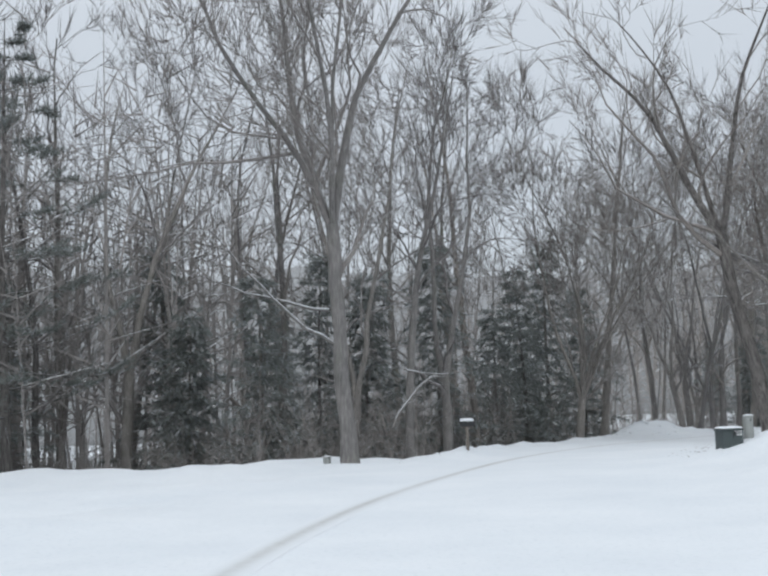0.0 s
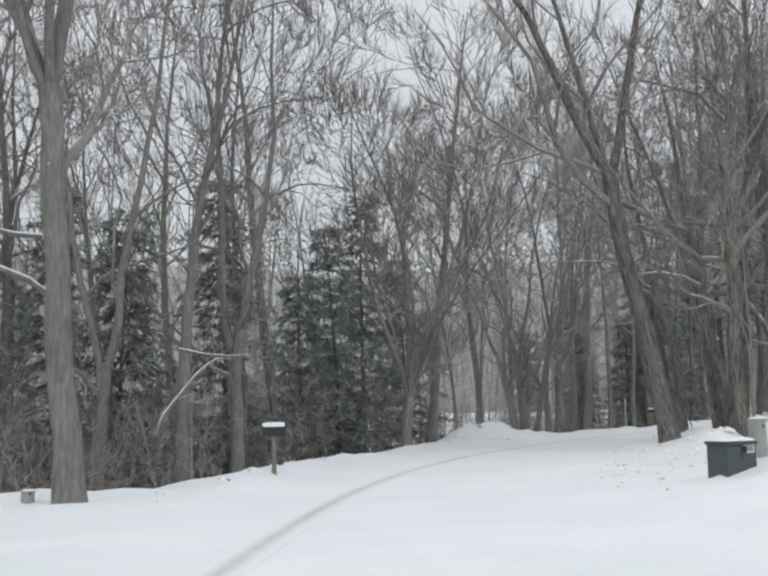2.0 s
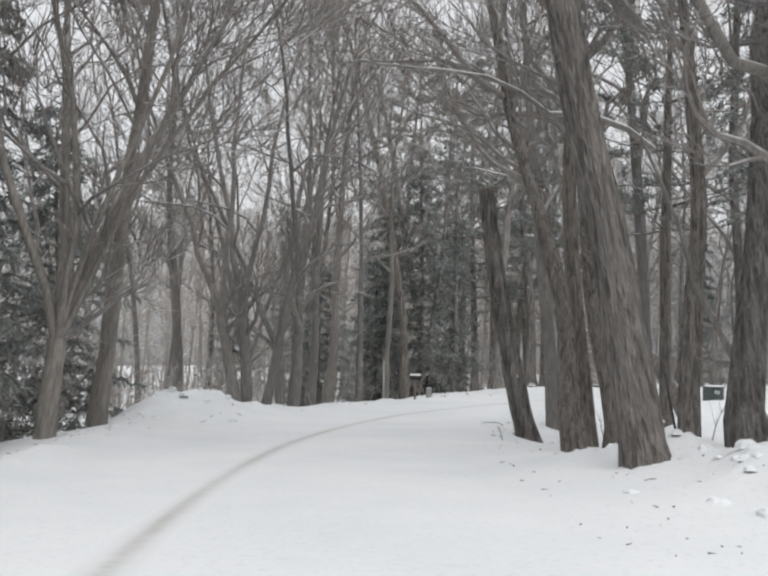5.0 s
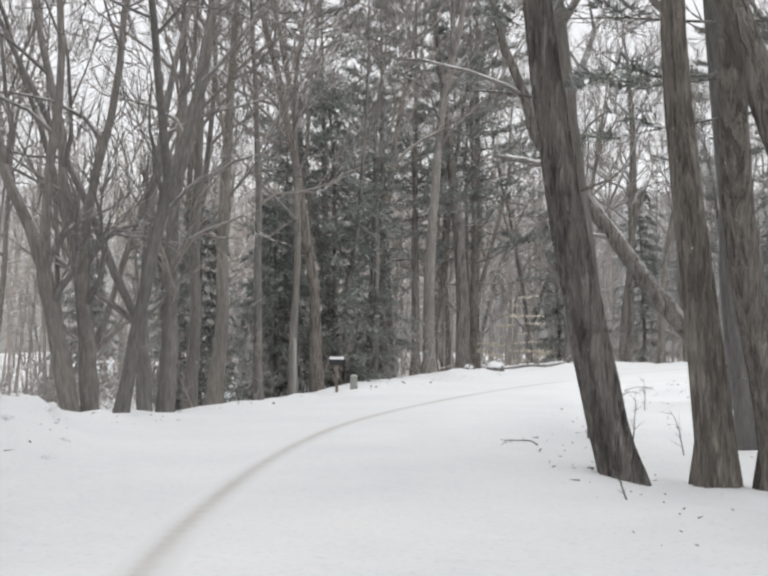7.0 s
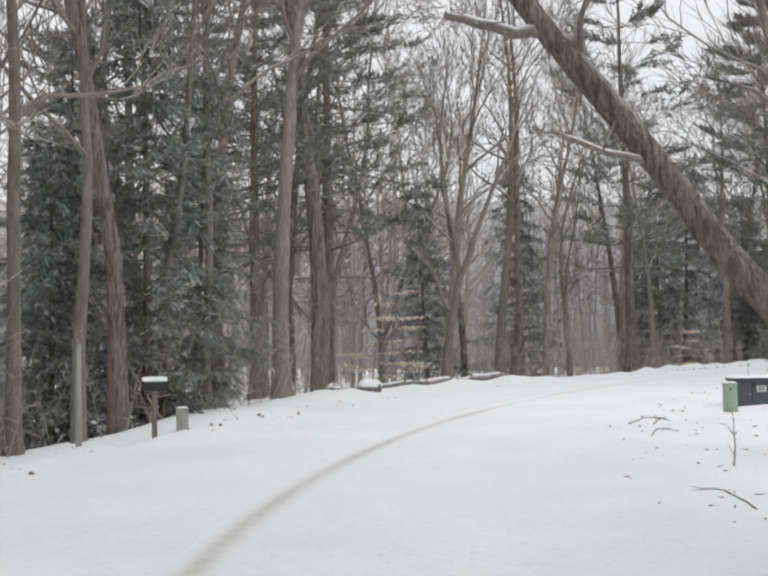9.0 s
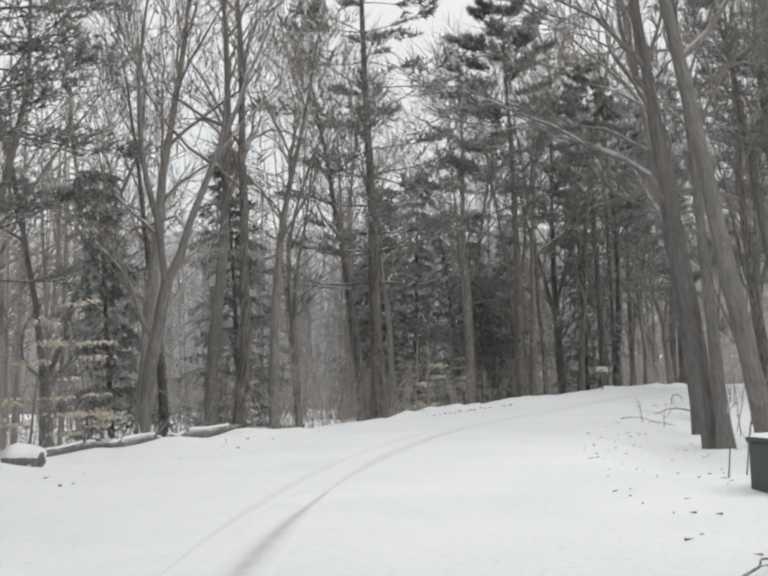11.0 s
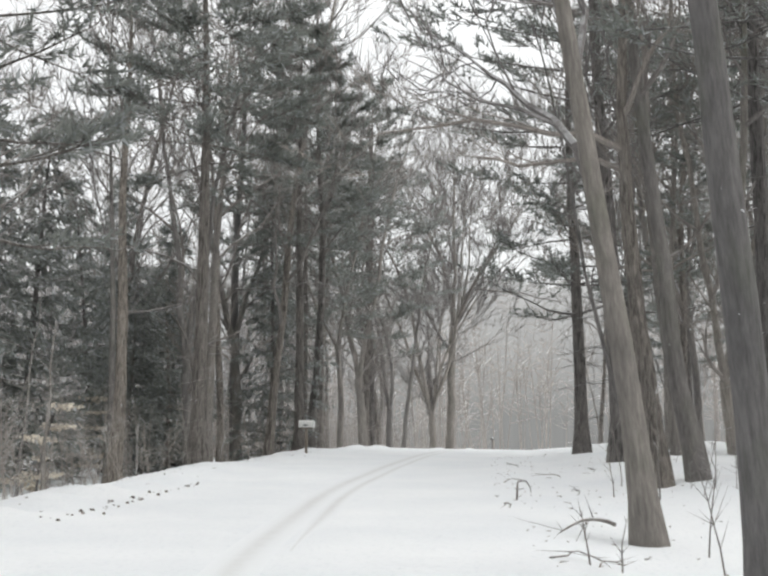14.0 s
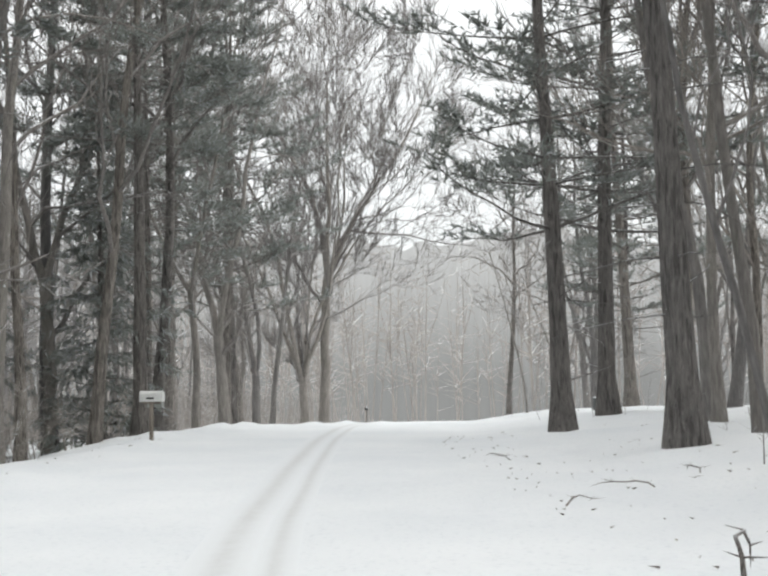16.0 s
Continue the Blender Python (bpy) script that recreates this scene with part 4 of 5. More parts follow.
def rod(r, h, x=0, y=0, z=0, n=12, top=None):
    bm = bmesh.new()
    bmesh.ops.create_cone(bm, cap_ends=True, segments=n, radius1=r, radius2=r if top is None else top, depth=h)
    bmesh.ops.translate(bm, vec=(x, y, z + h / 2), verts=bm.verts)
    return bm


def extruded(outline, length):
    """A closed outline in x and z, drawn out along y and softened at its ends."""
    bm = bmesh.new()
    a = [bm.verts.new((x, -length / 2, z)) for x, z in outline]
    b = [bm.verts.new((x, length / 2, z)) for x, z in outline]
    n = len(a)
    bm.faces.new(a)
    bm.faces.new(b[::-1])
    for i in range(n):
        bm.faces.new((a[i], b[i], b[(i + 1) % n], a[(i + 1) % n])[::-1])
    bmesh.ops.recalc_face_normals(bm, faces=bm.faces)
    return bm


def snow_cap(w, d, h, z, seed):
    """A soft pad of snow on a flat top."""
    bm = bmesh.new()
    bmesh.ops.create_grid(bm, x_segments=10, y_segments=10, size=0.5)
    r = random.Random(seed)
    for v in bm.verts:
        e = max(abs(v.co.x), abs(v.co.y)) * 2
        v.co.z = z + h * (1 - e ** 6) * (0.8 + 0.3 * r.random())
        v.co.x *= w
        v.co.y *= d
    low = bmesh.ops.extrude_edge_only(bm, edges=[e for e in bm.edges if e.is_boundary])["geom"]
    for v in low:
        if isinstance(v, bmesh.types.BMVert):
            v.co.z = z
    bmesh.ops.contextual_create(bm, geom=[e for e in bm.edges if e.is_boundary])
    return bm


def root_at(name, x, y, turn, lift=0.0):
    r = new(name)
    r.matrix_world = Matrix.Translation((x, y, ground_at(x, y) + lift)) @ Matrix.Rotation(radians(turn), 4, "Z")
    return r


def arch(w, h, n=10):
    """A mailbox's end: straight sides under a half round."""
    pts = [(-w / 2, 0), (w / 2, 0), (w / 2, h - w / 2)]
    pts += [(w / 2 * math.cos(math.pi * i / n), h - w / 2 + w / 2 * math.sin(math.pi * i / n)) for i in range(1, n)]
    return pts + [(-w / 2, h - w / 2)]


def mailbox(x, y, turn, body_mat, label, length=0.50, tall=1.0, snow=True, plate=None, wide=0.20, newspaper=False):
    r = root_at("mailbox", x, y, turn)
    part("post", slab(0.09, 0.09, tall + 0.3, 0, 0, -0.3, 0.008), POST_WOOD, r, "grey weathered wooden post")
    part("arm", slab(0.07, length * 0.8, 0.06, 0, 0, tall - 0.06, 0.008), POST_WOOD, r)
    bm = extruded(arch(wide, wide * 1.15), length)
    bmesh.ops.translate(bm, vec=(0, 0, tall), verts=bm.verts)
    box = part("box", bm, body_mat, r)
    bm = extruded(arch(wide * 1.05, wide * 1.19), 0.02)
    bmesh.ops.translate(bm, vec=(0, -length / 2 - 0.011, tall - 0.003), verts=bm.verts)
    door = part("door", bm, body_mat, r)
    part("latch", slab(0.03, 0.02, 0.03, 0, -length / 2 - 0.03, tall + wide * 1.05, 0.004), BLACK_METAL, door)
    part("flag", slab(0.008, 0.12, 0.05, wide / 2 + 0.008, 0.05, tall + 0.10, 0.003), RED_METAL, r, "small red flag, lowered")
    if plate:
        part("number_plate", slab(0.006, 0.20, 0.05, -wide / 2 - 0.004, 0, tall + 0.06, 0.002), plate, r, "plain dark plate")
        part("number_plate", slab(0.006, 0.20, 0.05, wide / 2 + 0.004, 0, tall + 0.05, 0.002), plate, r, "plain dark plate")
    if newspaper:
        bm = extruded(arch(0.15, 0.17), 0.40)
        bmesh.ops.translate(bm, vec=(wide / 2 + 0.16, 0, tall - 0.16), verts=bm.verts)
        part("paper_tube", bm, GREY_PLASTIC, r, "grey newspaper tube")
        part("bracket", slab(0.26, 0.04, 0.03, 0.12, 0, tall - 0.18, 0.005), BLACK_METAL, r)
    if snow:
        bm = snow_cap(wide * 0.92, length, 0.025, 0, 3)
        for v in bm.verts:
            v.co.z += tall + wide * 0.65 + math.sqrt(max(0.0, (wide / 2) ** 2 - v.co.x ** 2)) * 0.98
        part("snow_cap", bm, SNOW, r, "thin cap of snow", True)
    return tagged(r, label, "mailbox", "roadside mailboxes")


def transformer(x, y, turn, w, d, h, label, lift=0.0):
    """A ground transformer: cabinet, overhanging lid, hasp, plate of plain bars, snow on top."""
    r = root_at("transformer_box", x, y, turn, lift)
    part("pad", slab(w - 0.03, d - 0.03, 0.2, 0, 0, -0.52, 0.015), ROCK, r, "rough concrete pad under snow")
    part("cabinet", slab(w, d, h + 0.34, 0, 0, -0.34, 0.012), GREEN_DARK, r)
    lid = part("lid", slab(w + 0.05, d + 0.05, 0.06, 0, 0, h, 0.015), GREEN_DARK, r)
    part("hasp", slab(0.05, 0.03, 0.10, 0.05, -d / 2 - 0.03, h - 0.12, 0.006), BLACK_METAL, lid)
    part("door_seam", slab(0.012, 0.01, h - 0.1, 0, -d / 2 - 0.002, 0.05, 0.002), BLACK_METAL, r)
    plate = part("warning_plate", slab(0.20, 0.006, 0.13, w * 0.25, -d / 2 - 0.005, h * 0.55, 0.002), WHITE_METAL, r, "white plate with plain dark bars")
    for k in range(3):
        part("bar", slab(0.15, 0.004, 0.016, w * 0.25, -d / 2 - 0.011, h * 0.55 + 0.03 + 0.032 * k, 0.001), BLACK_METAL, plate)
    part("snow_cap", snow_cap(w + 0.04, d + 0.04, 0.05, h + 0.06, 5), SNOW, r, "even cap of snow", True)
    return tagged(r, label, "utility box", "utility boxes")


def pedestal(x, y, turn, w, h, mat, label):
    """A cable pedestal: rounded front, flat back, cap."""
    r = root_at("cable_pedestal", x, y, turn)
    bm = bmesh.new()
    pts = [(-w / 2, 0.09), (w / 2, 0.09)] + [(w / 2 * math.cos(-math.pi * i / 10), -0.02 - 0.10 * math.sin(math.pi * i / 10)) for i in range(11)]
    lo = [bm.verts.new((px, py, -0.2)) for px, py in pts]
    hi = [bm.verts.new((px * 0.97, py * 0.97, h)) for px, py in pts]
    n = len(pts)
    bm.faces.new(hi)
    for i in range(n):
        bm.faces.new((lo[i], lo[(i + 1) % n], hi[(i + 1) % n], hi[i]))
    bmesh.ops.recalc_face_normals(bm, faces=bm.faces)
    part("housing", bm, mat, r)
    part("cap", slab(w * 1.04, 0.22, 0.035, 0, 0, h, 0.012), mat, r)
    part("latch", slab(0.03, 0.015, 0.05, 0, -0.125, h * 0.8, 0.004), BLACK_METAL, r)
    part("snow_cap", snow_cap(w * 0.9, 0.19, 0.03, h + 0.035, 8), SNOW, r, "", True)
    return tagged(r, label, "cable pedestal", "utility boxes")


def marker_post(x, y, h, r0, label, mat, tilt=0.0):
    r = root_at("marker_post", x, y, 0)
    r.matrix_world = r.matrix_world @ Matrix.Rotation(radians(tilt), 4, "Y")
    part("shaft", rod(r0, h + 0.3, 0, 0, -0.3, 10, r0 * 0.8), mat, r, "", True)
    part("cap", rod(r0 * 0.95, 0.04, 0, 0, h, 10, r0 * 0.5), mat, r)
    return tagged(r, label, "marker post")


def boulder(x, y, w, seed, label):
    r = root_at("boulder", x, y, seed * 40)
    bm = bmesh.new()
    bmesh.ops.create_icosphere(bm, subdivisions=3, radius=w / 2)
    for v in bm.verts:
        k = 1 + 0.22 * noise.noise(v.co * (2.2 / w) + Vector((seed, 0, 0))) + 0.08 * noise.noise(v.co * (6 / w))
        v.co = Vector((v.co.x * k * 1.15, v.co.y * k, v.co.z * k * 0.8 + w * 0.22))
    part("stone", bm, ROCK, r, "", True)
    bm = bmesh.new()
    bmesh.ops.create_icosphere(bm, subdivisions=3, radius=w / 2)
    for v in bm.verts:
        k = 1 + 0.22 * noise.noise(v.co * (2.2 / w) + Vector((seed, 0, 0))) + 0.08 * noise.noise(v.co * (6 / w))
        up = max(0.0, v.co.z / (w / 2) + 0.02 + 0.3 * noise.noise(v.co * (5 / w)))
        v.co = Vector((v.co.x * k * 1.15, v.co.y * k, v.co.z * k * 0.8 + w * 0.22 - 0.02)) * (1 + (0.05 if up > 0.15 else -0.05))
    part("snow_cap", bm, SNOW, r, "patchy snow on its crown", True)
    return tagged(r, label, "boulder")


def lying_log(x, y, length, r0, turn, seed, label, rise=0.0, snow=True, name="log"):
    """A felled stem on the snow, with a few stubs and a lid of snow."""
    g = np.random.default_rng(seed)
    r = new(name)
    a = radians(turn)
    x2, y2 = x + math.cos(a) * length, y + math.sin(a) * length
    z1, z2 = ground_at(x, y) + r0 * 0.7, ground_at(x2, y2) + r0 * 0.6 + rise
    n = 7
    t = np.linspace(0, 1, n)
    pts = np.stack([x + (x2 - x) * t, y + (y2 - y) * t, z1 + (z2 - z1) * t], 1) + g.normal(0, r0 * 0.25, (n, 3))
    sh = Shape()
    rr = r0 * (1 - 0.35 * t)
    sh.tube(pts, rr, 9, 1 + 0.06 * g.normal(size=(n, 9)))
    k = len(sh.v)
    sh.f.append(tuple(range(9))[::-1])
    sh.f.append(tuple(range(k - 9, k)))
    for _ in range(3):
        i = g.integers(1, n - 1)
        sh.cone(pts[i], pts[i] + np.array([g.normal(0, 0.3), g.normal(0, 0.3), 0.15 + 0.4 * g.random()]), r0 * 0.3)
    mesh_object("stem", sh.v, sh.f, BARK, r, True)
    if snow:
        sn = Shape()
        sn.tube(pts[:-1] + np.array([0, 0, r0 * 0.78]), rr[:-1] * 0.42, 8, 1 + 0.1 * g.normal(size=(n - 1, 8)))
        m = len(sn.v)
        sn.f.append(tuple(range(8))[::-1])
        sn.f.append(tuple(range(m - 8, m)))
        mesh_object("snow_lid", sn.v, sn.f, SNOW, r, True)
    return tagged(r, label, "log" if name == "log" else "limb", "felled stems on the bank" if name == "log" else "")


def limb_between(p, q, r0, seed, label, snow=True, sag=0.1, twigs=10, name="broken_limb"):
    """A limb that hangs or leans between two places, with side twigs and snow along its upper side."""
    g = np.random.default_rng(seed)
    r = new(name)
    p, q = np.array(p, float), np.array(q, float)
    n = 9
    t = np.linspace(0, 1, n)[:, None]
    pts = p + (q - p) * t + np.array([0, 0, -1.0]) * (4 * t * (1 - t)) * sag * np.linalg.norm(q - p) + g.normal(0, 0.03, (n, 3)) * np.linalg.norm(q - p) / 3
    pts[0], pts[-1] = p, q
    rr = r0 * (1 - 0.75 * t[:, 0])
    sh = Shape()
    sh.tube(pts, rr, 6)
    for _ in range(twigs):
        i = g.integers(2, n - 1)
        d = unit(pts[i + 1 if i + 1 < n else i] - pts[i - 1])
        dd = around(g, d, 0.6 + 0.4 * g.random(), g.random() * 6.28)
        tw = Shape()
        tw.cone(pts[i], pts[i] + dd * (0.4 + 1.0 * g.random()), rr[i] * 0.5)
        mesh_object("twig", tw.v, tw.f, BARK, r)
    mesh_object("wood", sh.v, sh.f, BARK, r, True)
    if snow:
        sn = Shape()
        sn.tube(pts[:-1] + np.array([0, 0, 1.0]) * rr[:-1, None] * 0.8, rr[:-1] * 0.5, 5)
        mesh_object("snow_line", sn.v, sn.f, SNOW, r, True, "thin snow along the top")
    return tagged(r, label, "limb")


def stick(x, y, turn, length, seed, label, arch_up=0.07, r0=0.012):
    """A fallen bent stick with side twigs, its ends in the snow."""
    g = np.random.default_rng(seed)
    r = new("fallen_branch")
    n = 7
    a = radians(turn)
    pts = []
    for i in range(n):
        t = i / (n - 1)
        px, py = x + math.cos(a) * length * t + g.normal(0, 0.04), y + math.sin(a) * length * t + g.normal(0, 0.04)
        pts.append((px, py, ground_at(px, py) + r0 + arch_up * math.sin(math.pi * t) + (g.random() * 0.03 if 0 < i < n - 1 else -0.01)))
    pts = np.array(pts)
    sh = Shape()
    sh.tube(pts, r0 * (1 - 0.6 * np.linspace(0, 1, n)), 5)
    for _ in range(5):
        i = g.integers(1, n - 1)
        d = np.array([g.normal(0, 0.5), g.normal(0, 0.5), 0.25 * g.random() - 0.02])
        sh.cone(pts[i], pts[i] + d * length * 0.35, r0 * 0.5)
    mesh_object("wood", sh.v, sh.f, BARK_RIDGED, r)
    return tagged(r, label, "fallen branch", "fallen branches on the verge")


def sapling(x, y, h, seed, label="thin leafless sapling rising from the snowy verge", r0=0.016, tilt=0.1, twigs=7):
    g = np.random.default_rng(seed)
    r = root_at("sapling", x, y, 0)
    pts, d = bend(g, np.array([0, 0, -0.15]), np.array([g.normal(0, tilt), g.normal(0, tilt), 1.0]), h, 7, 0.08, 0.03)
    sh = Shape()
    sh.tube(pts, r0 * (1 - 0.85 * np.linspace(0, 1, 8)), 5)
    for _ in range(twigs):
        i = g.integers(2, 7)
        dd = around(g, unit(pts[i + 1] - pts[i]), 0.5 + 0.4 * g.random(), g.random() * 6.28)
        tw = Shape()
        tw.cone(pts[i], pts[i] + dd * h * (0.12 + 0.2 * g.random()), r0 * 0.45)
        mesh_object("twig", tw.v, tw.f, BARK, r)
    mesh_object("stem", sh.v, sh.f, BARK, r)
    return tagged(r, label, "sapling", "saplings on the verge")


def beech(x, y, h, seed, tiers, label):
    """A young beech that keeps its dry leaves in level tiers."""
    g = np.random.default_rng(seed)
    r = root_at("beech_sapling", x, y, 0)
    wood_s, leaves = Shape(), Shape()
    pts, _ = bend(g, np.array([0, 0, -0.2]), np.array([0.03, 0, 1.0]), h, 10, 0.04, 0.02)
    wood_s.tube(pts, 0.04 * (1 - 0.9 * np.linspace(0, 1, 11)), 6)
    for k in range(tiers):
        f = 0.16 + 0.8 * (k + 0.3 * g.random()) / tiers
        i = min(int(f * 10), 9)
        p = pts[i] + (pts[i + 1] - pts[i]) * (f * 10 - i)
        for j in range(3):
            a = g.random() * 6.28
            length = (0.5 + 1.1 * g.random()) * (1.15 - 0.6 * f)
            q, e = bend(g, p, np.array([math.cos(a), math.sin(a), 0.12]), length, 5, 0.1, -0.01)
            wood_s.tube(q, 0.012 * (1 - 0.8 * np.linspace(0, 1, 6)), 3)
            if g.random() < 0.3:
                continue
            for _ in range(int(46 * length)):
                m = g.integers(1, 5)
                o = q[m] + (q[m + 1] - q[m]) * g.random() + g.normal(0, 0.16, 3) * np.array([1, 1, 0.05])
                nd = unit(np.array([g.normal(0, 0.7), g.normal(0, 0.7), -0.5]))
                leaves.blade(o, o + nd * (0.11 + 0.08 * g.random()), unit(np.cross(nd, (g.normal(0, 0.8), g.normal(0, 0.8), 1.0))), 0.045)
    mesh_object("stem", wood_s.v, wood_s.f, BARK_SMOOTH, r)
    mesh_object("foliage", leaves.v, leaves.f, LEAF, r, label="pale tan dry leaves in level tiers")
    return tagged(r, label, "beech sapling", "beech saplings")


def snag(x, y, h, r0, tilt, to, seed, label):
    """A dead trunk that is broken off flat."""
    g = np.random.default_rng(seed)
    r = root_at("dead_snag", x, y, to)
    n, sides = 16, 32
    pts, d = bend(g, np.array([0, 0, -0.4]), unit(np.array([math.sin(radians(tilt)) * 1.35, 0, 1.0])), h + 0.4, n, 0.02, 0.025)
    t = np.linspace(0, 1, n + 1)
    rad = r0 * (1 - 0.32 * t)
    rad[0] *= 1.35
    rad[1] *= 1.12
    ridge = 1 + 0.075 * g.normal(size=sides)[None, :] + 0.03 * g.normal(size=(n + 1, sides))
    sh = Shape()
    sh.tube(pts, rad, sides, ridge)
    mesh_object("trunk", sh.v, sh.f, BARK_RIDGED, r, True)
    top = Shape()
    k = len(sh.v)
    ring = [sh.v[k - sides + i] for i in range(sides)]
    top.v = ring + [tuple(np.array(c) * 0.0 + np.array(c) + np.array([0, 0, 0.02 + 0.10 * g.random()])) for c in ring] + [tuple(pts[-1] + d * 0.06)]
    for i in range(sides):
        j = (i + 1) % sides
        top.f += [(i, j, sides + j, sides + i), (sides + i, sides + j, 2 * sides)]
    mesh_object("broken_top", top.v, top.f, POST_WOOD, r, False, "splintered pale broken top")
    for _ in range(3):
        st = Shape()
        i = g.integers(9, n - 1)
        a = g.random() * 6.28
        st.tube(*(lambda q: (q, 0.03 * (1 - 0.6 * np.linspace(0, 1, 4))))(bend(g, pts[i], np.array([math.cos(a), math.sin(a), 0.2]), 0.7 + 0.5 * g.random(), 3, 0.1, 0)[0]), 5)
        mesh_object("stub", st.v, st.f, BARK_RIDGED, r)
    return tagged(r, label, "dead tree")


def leaning_maple():
    """A half-fallen maple: its trunk slants over the road, bends up at an elbow and carries two broken arms."""
    g = np.random.default_rng(59)
    foot = np.array([33.8, 62.75, ground_at(33.8, 62.75) - 0.3])
    r = new("leaning_tree")
    bole, snow = Shape(), Shape()
    line = np.array([foot, (33.1, 63.6, 1.3), (32.5, 64.5, 2.6), (32.0, 65.3, 4.0), (31.5, 66.1, 5.3), (31.15, 66.7, 6.2), (30.75, 67.05, 6.9), (30.6, 67.25, 8.0), (30.2, 67.6, 9.3), (29.8, 67.8, 11.0), (29.5, 68.3, 13.0)])
    thick = np.array([0.30, 0.24, 0.22, 0.21, 0.20, 0.19, 0.16, 0.13, 0.11, 0.08, 0.03])
    bole.tube(line, thick, 14, 1 + 0.07 * g.normal(size=(11, 14)))
    snow.tube(line[1:6] + np.array([0.03, -0.02, 1.0]) * (thick[1:6, None] * 0.86), thick[1:6] * 0.36, 6, 1 + 0.25 * g.random((5, 6)))
    mesh_object("trunk", bole.v, bole.f, BARK_RIDGED, r, True)
    mesh_object("snow_line", snow.v, snow.f, SNOW, r, True, "thin snow along the top")
    arms = (((31.15, 66.7, 6.15), (30.5, 67.1, 6.12), (29.75, 67.55, 6.35), 0.10), ((32.0, 65.3, 4.05), (31.2, 65.8, 4.15), (30.5, 66.2, 4.45), 0.06),
            ((31.4, 66.3, 5.6), (31.0, 66.1, 6.6), (31.6, 65.4, 7.3), 0.05), ((30.75, 67.05, 6.9), (31.2, 66.7, 8.2), (31.1, 66.5, 10.2), 0.06), ((30.6, 67.25, 8.0), (29.4, 68.0, 8.8), (27.6, 69.0, 9.0), 0.06))
    for a, b, c, w in arms:
        a, b, c = (np.array(q) for q in (a, b, c))
        t = np.linspace(0, 1, 7)[:, None]
        pts = a * (1 - t) ** 2 + 2 * b * t * (1 - t) + c * t * t + g.normal(0, 0.025, (7, 3))
        arm = Shape()
        arm.tube(pts, w * (1 - 0.45 * t[:, 0]), 8, 1 + 0.08 * g.normal(size=(7, 8)))
        for _ in range(5):
            i = g.integers(2, 7)
            arm.cone(pts[i], pts[i] + unit(g.normal(0, 1, 3) + np.array([0, 0, 0.4])) * (0.3 + 0.7 * g.random()), w * 0.25)
        bough = mesh_object("broken_arm", arm.v, arm.f, BARK, r, True, "broken bare arm dusted with snow")
        lid = Shape()
        lid.tube(pts[:-1] + np.array([0, 0, 1.0]) * w * 0.7, w * (0.5 - 0.25 * t[:-1, 0]), 5)
        mesh_object("snow_line", lid.v, lid.f, SNOW, bough, True)
    return tagged(r, "half-fallen maple leaning far over the road, snow along its top", "tree")


# ------------------------------------------------------------------ along the left bank
mailbox(2.6, 34.9, 82, BLACK_METAL, "dark mailbox on a post, capped with snow", 0.44, 0.70)
pedestal(-1.7, 32.6, 20, 0.20, 0.16, GREY_PLASTIC, "short pale grey cable pedestal on the snowbank")
marker_post(26.3, 72.3, 1.65, 0.05, "tall slim grey marker post at the wood's edge", GREY_PLASTIC)
mailbox(28.4, 73.4, 60, BLACK_METAL, "dark mailbox on a post with a snow-lined top", 0.45, 0.82)
pedestal(29.6, 74.3, 40, 0.20, 0.38, GREY_PLASTIC, "short pale grey cable pedestal beside the mailbox")
mailbox(87.8, 84.9, -8, WHITE_METAL, "white mailbox on a wooden post with a dark plate", 0.58, 0.98, False, BLACK_METAL, 0.24, True)
mailbox(150.0, 80.9, 80, BLACK_METAL, "dark mailbox on a post far along the road", 0.55, 1.1)
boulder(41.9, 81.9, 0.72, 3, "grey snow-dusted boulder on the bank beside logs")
boulder(41.0, 82.6, 0.40, 5, "small dark stone half under snow on the bank")
lying_log(44.4, 84.3, 2.0, 0.13, -12, 21, "snow-covered felled log on the bank")
lying_log(46.5, 84.0, 1.7, 0.14, -18, 22, "snow-covered felled log on the bank")
lying_log(48.0, 83.5, 2.2, 0.15, -15, 23, "snow-covered felled log on the bank")
lying_log(45.6, 83.2, 1.0, 0.08, 20, 24, "short snow-covered log low on the bank")
lying_log(39.4, 82.6, 2.2, 0.05, 55, 25, "slender stem propped on a brush pile", 0.55, False)
lying_log(39.0, 82.9, 2.0, 0.04, 20, 26, "slender stem in a brush pile on the bank", 0.25, False)
lying_log(40.0, 83.6, 1.6, 0.04, 110, 27, "slender stem in a brush pile on the bank", 0.35, False)
beech(46.8, 84.9, 4.4, 31, 8, "young beech holding pale tan dry leaves")
beech(45.6, 85.6, 3.6, 32, 6, "young beech with a few dry tan leaves")
beech(72.5, 88.6, 3.2, 33, 6, "young beech with faded tan leaves at the edge")
beech(84.5, 92.0, 3.6, 34, 6, "young beech with faded tan leaves in the wood")
limb_between((-1.3, 33.3, 3.4), (-5.4, 34.6, 7.4), 0.065, 41, "snow-lined limb leaning on the big tree's trunk", sag=0.06)
limb_between((-1.6, 33.4, 4.6), (-5.8, 35.0, 6.0), 0.05, 42, "thin snow-lined limb beside the leaning one", sag=0.03)
limb_between((0.3, 39.6, 0.9), (2.3, 41.0, 2.7), 0.05, 43, "bent bough lined with snow in the brush", sag=-0.18)
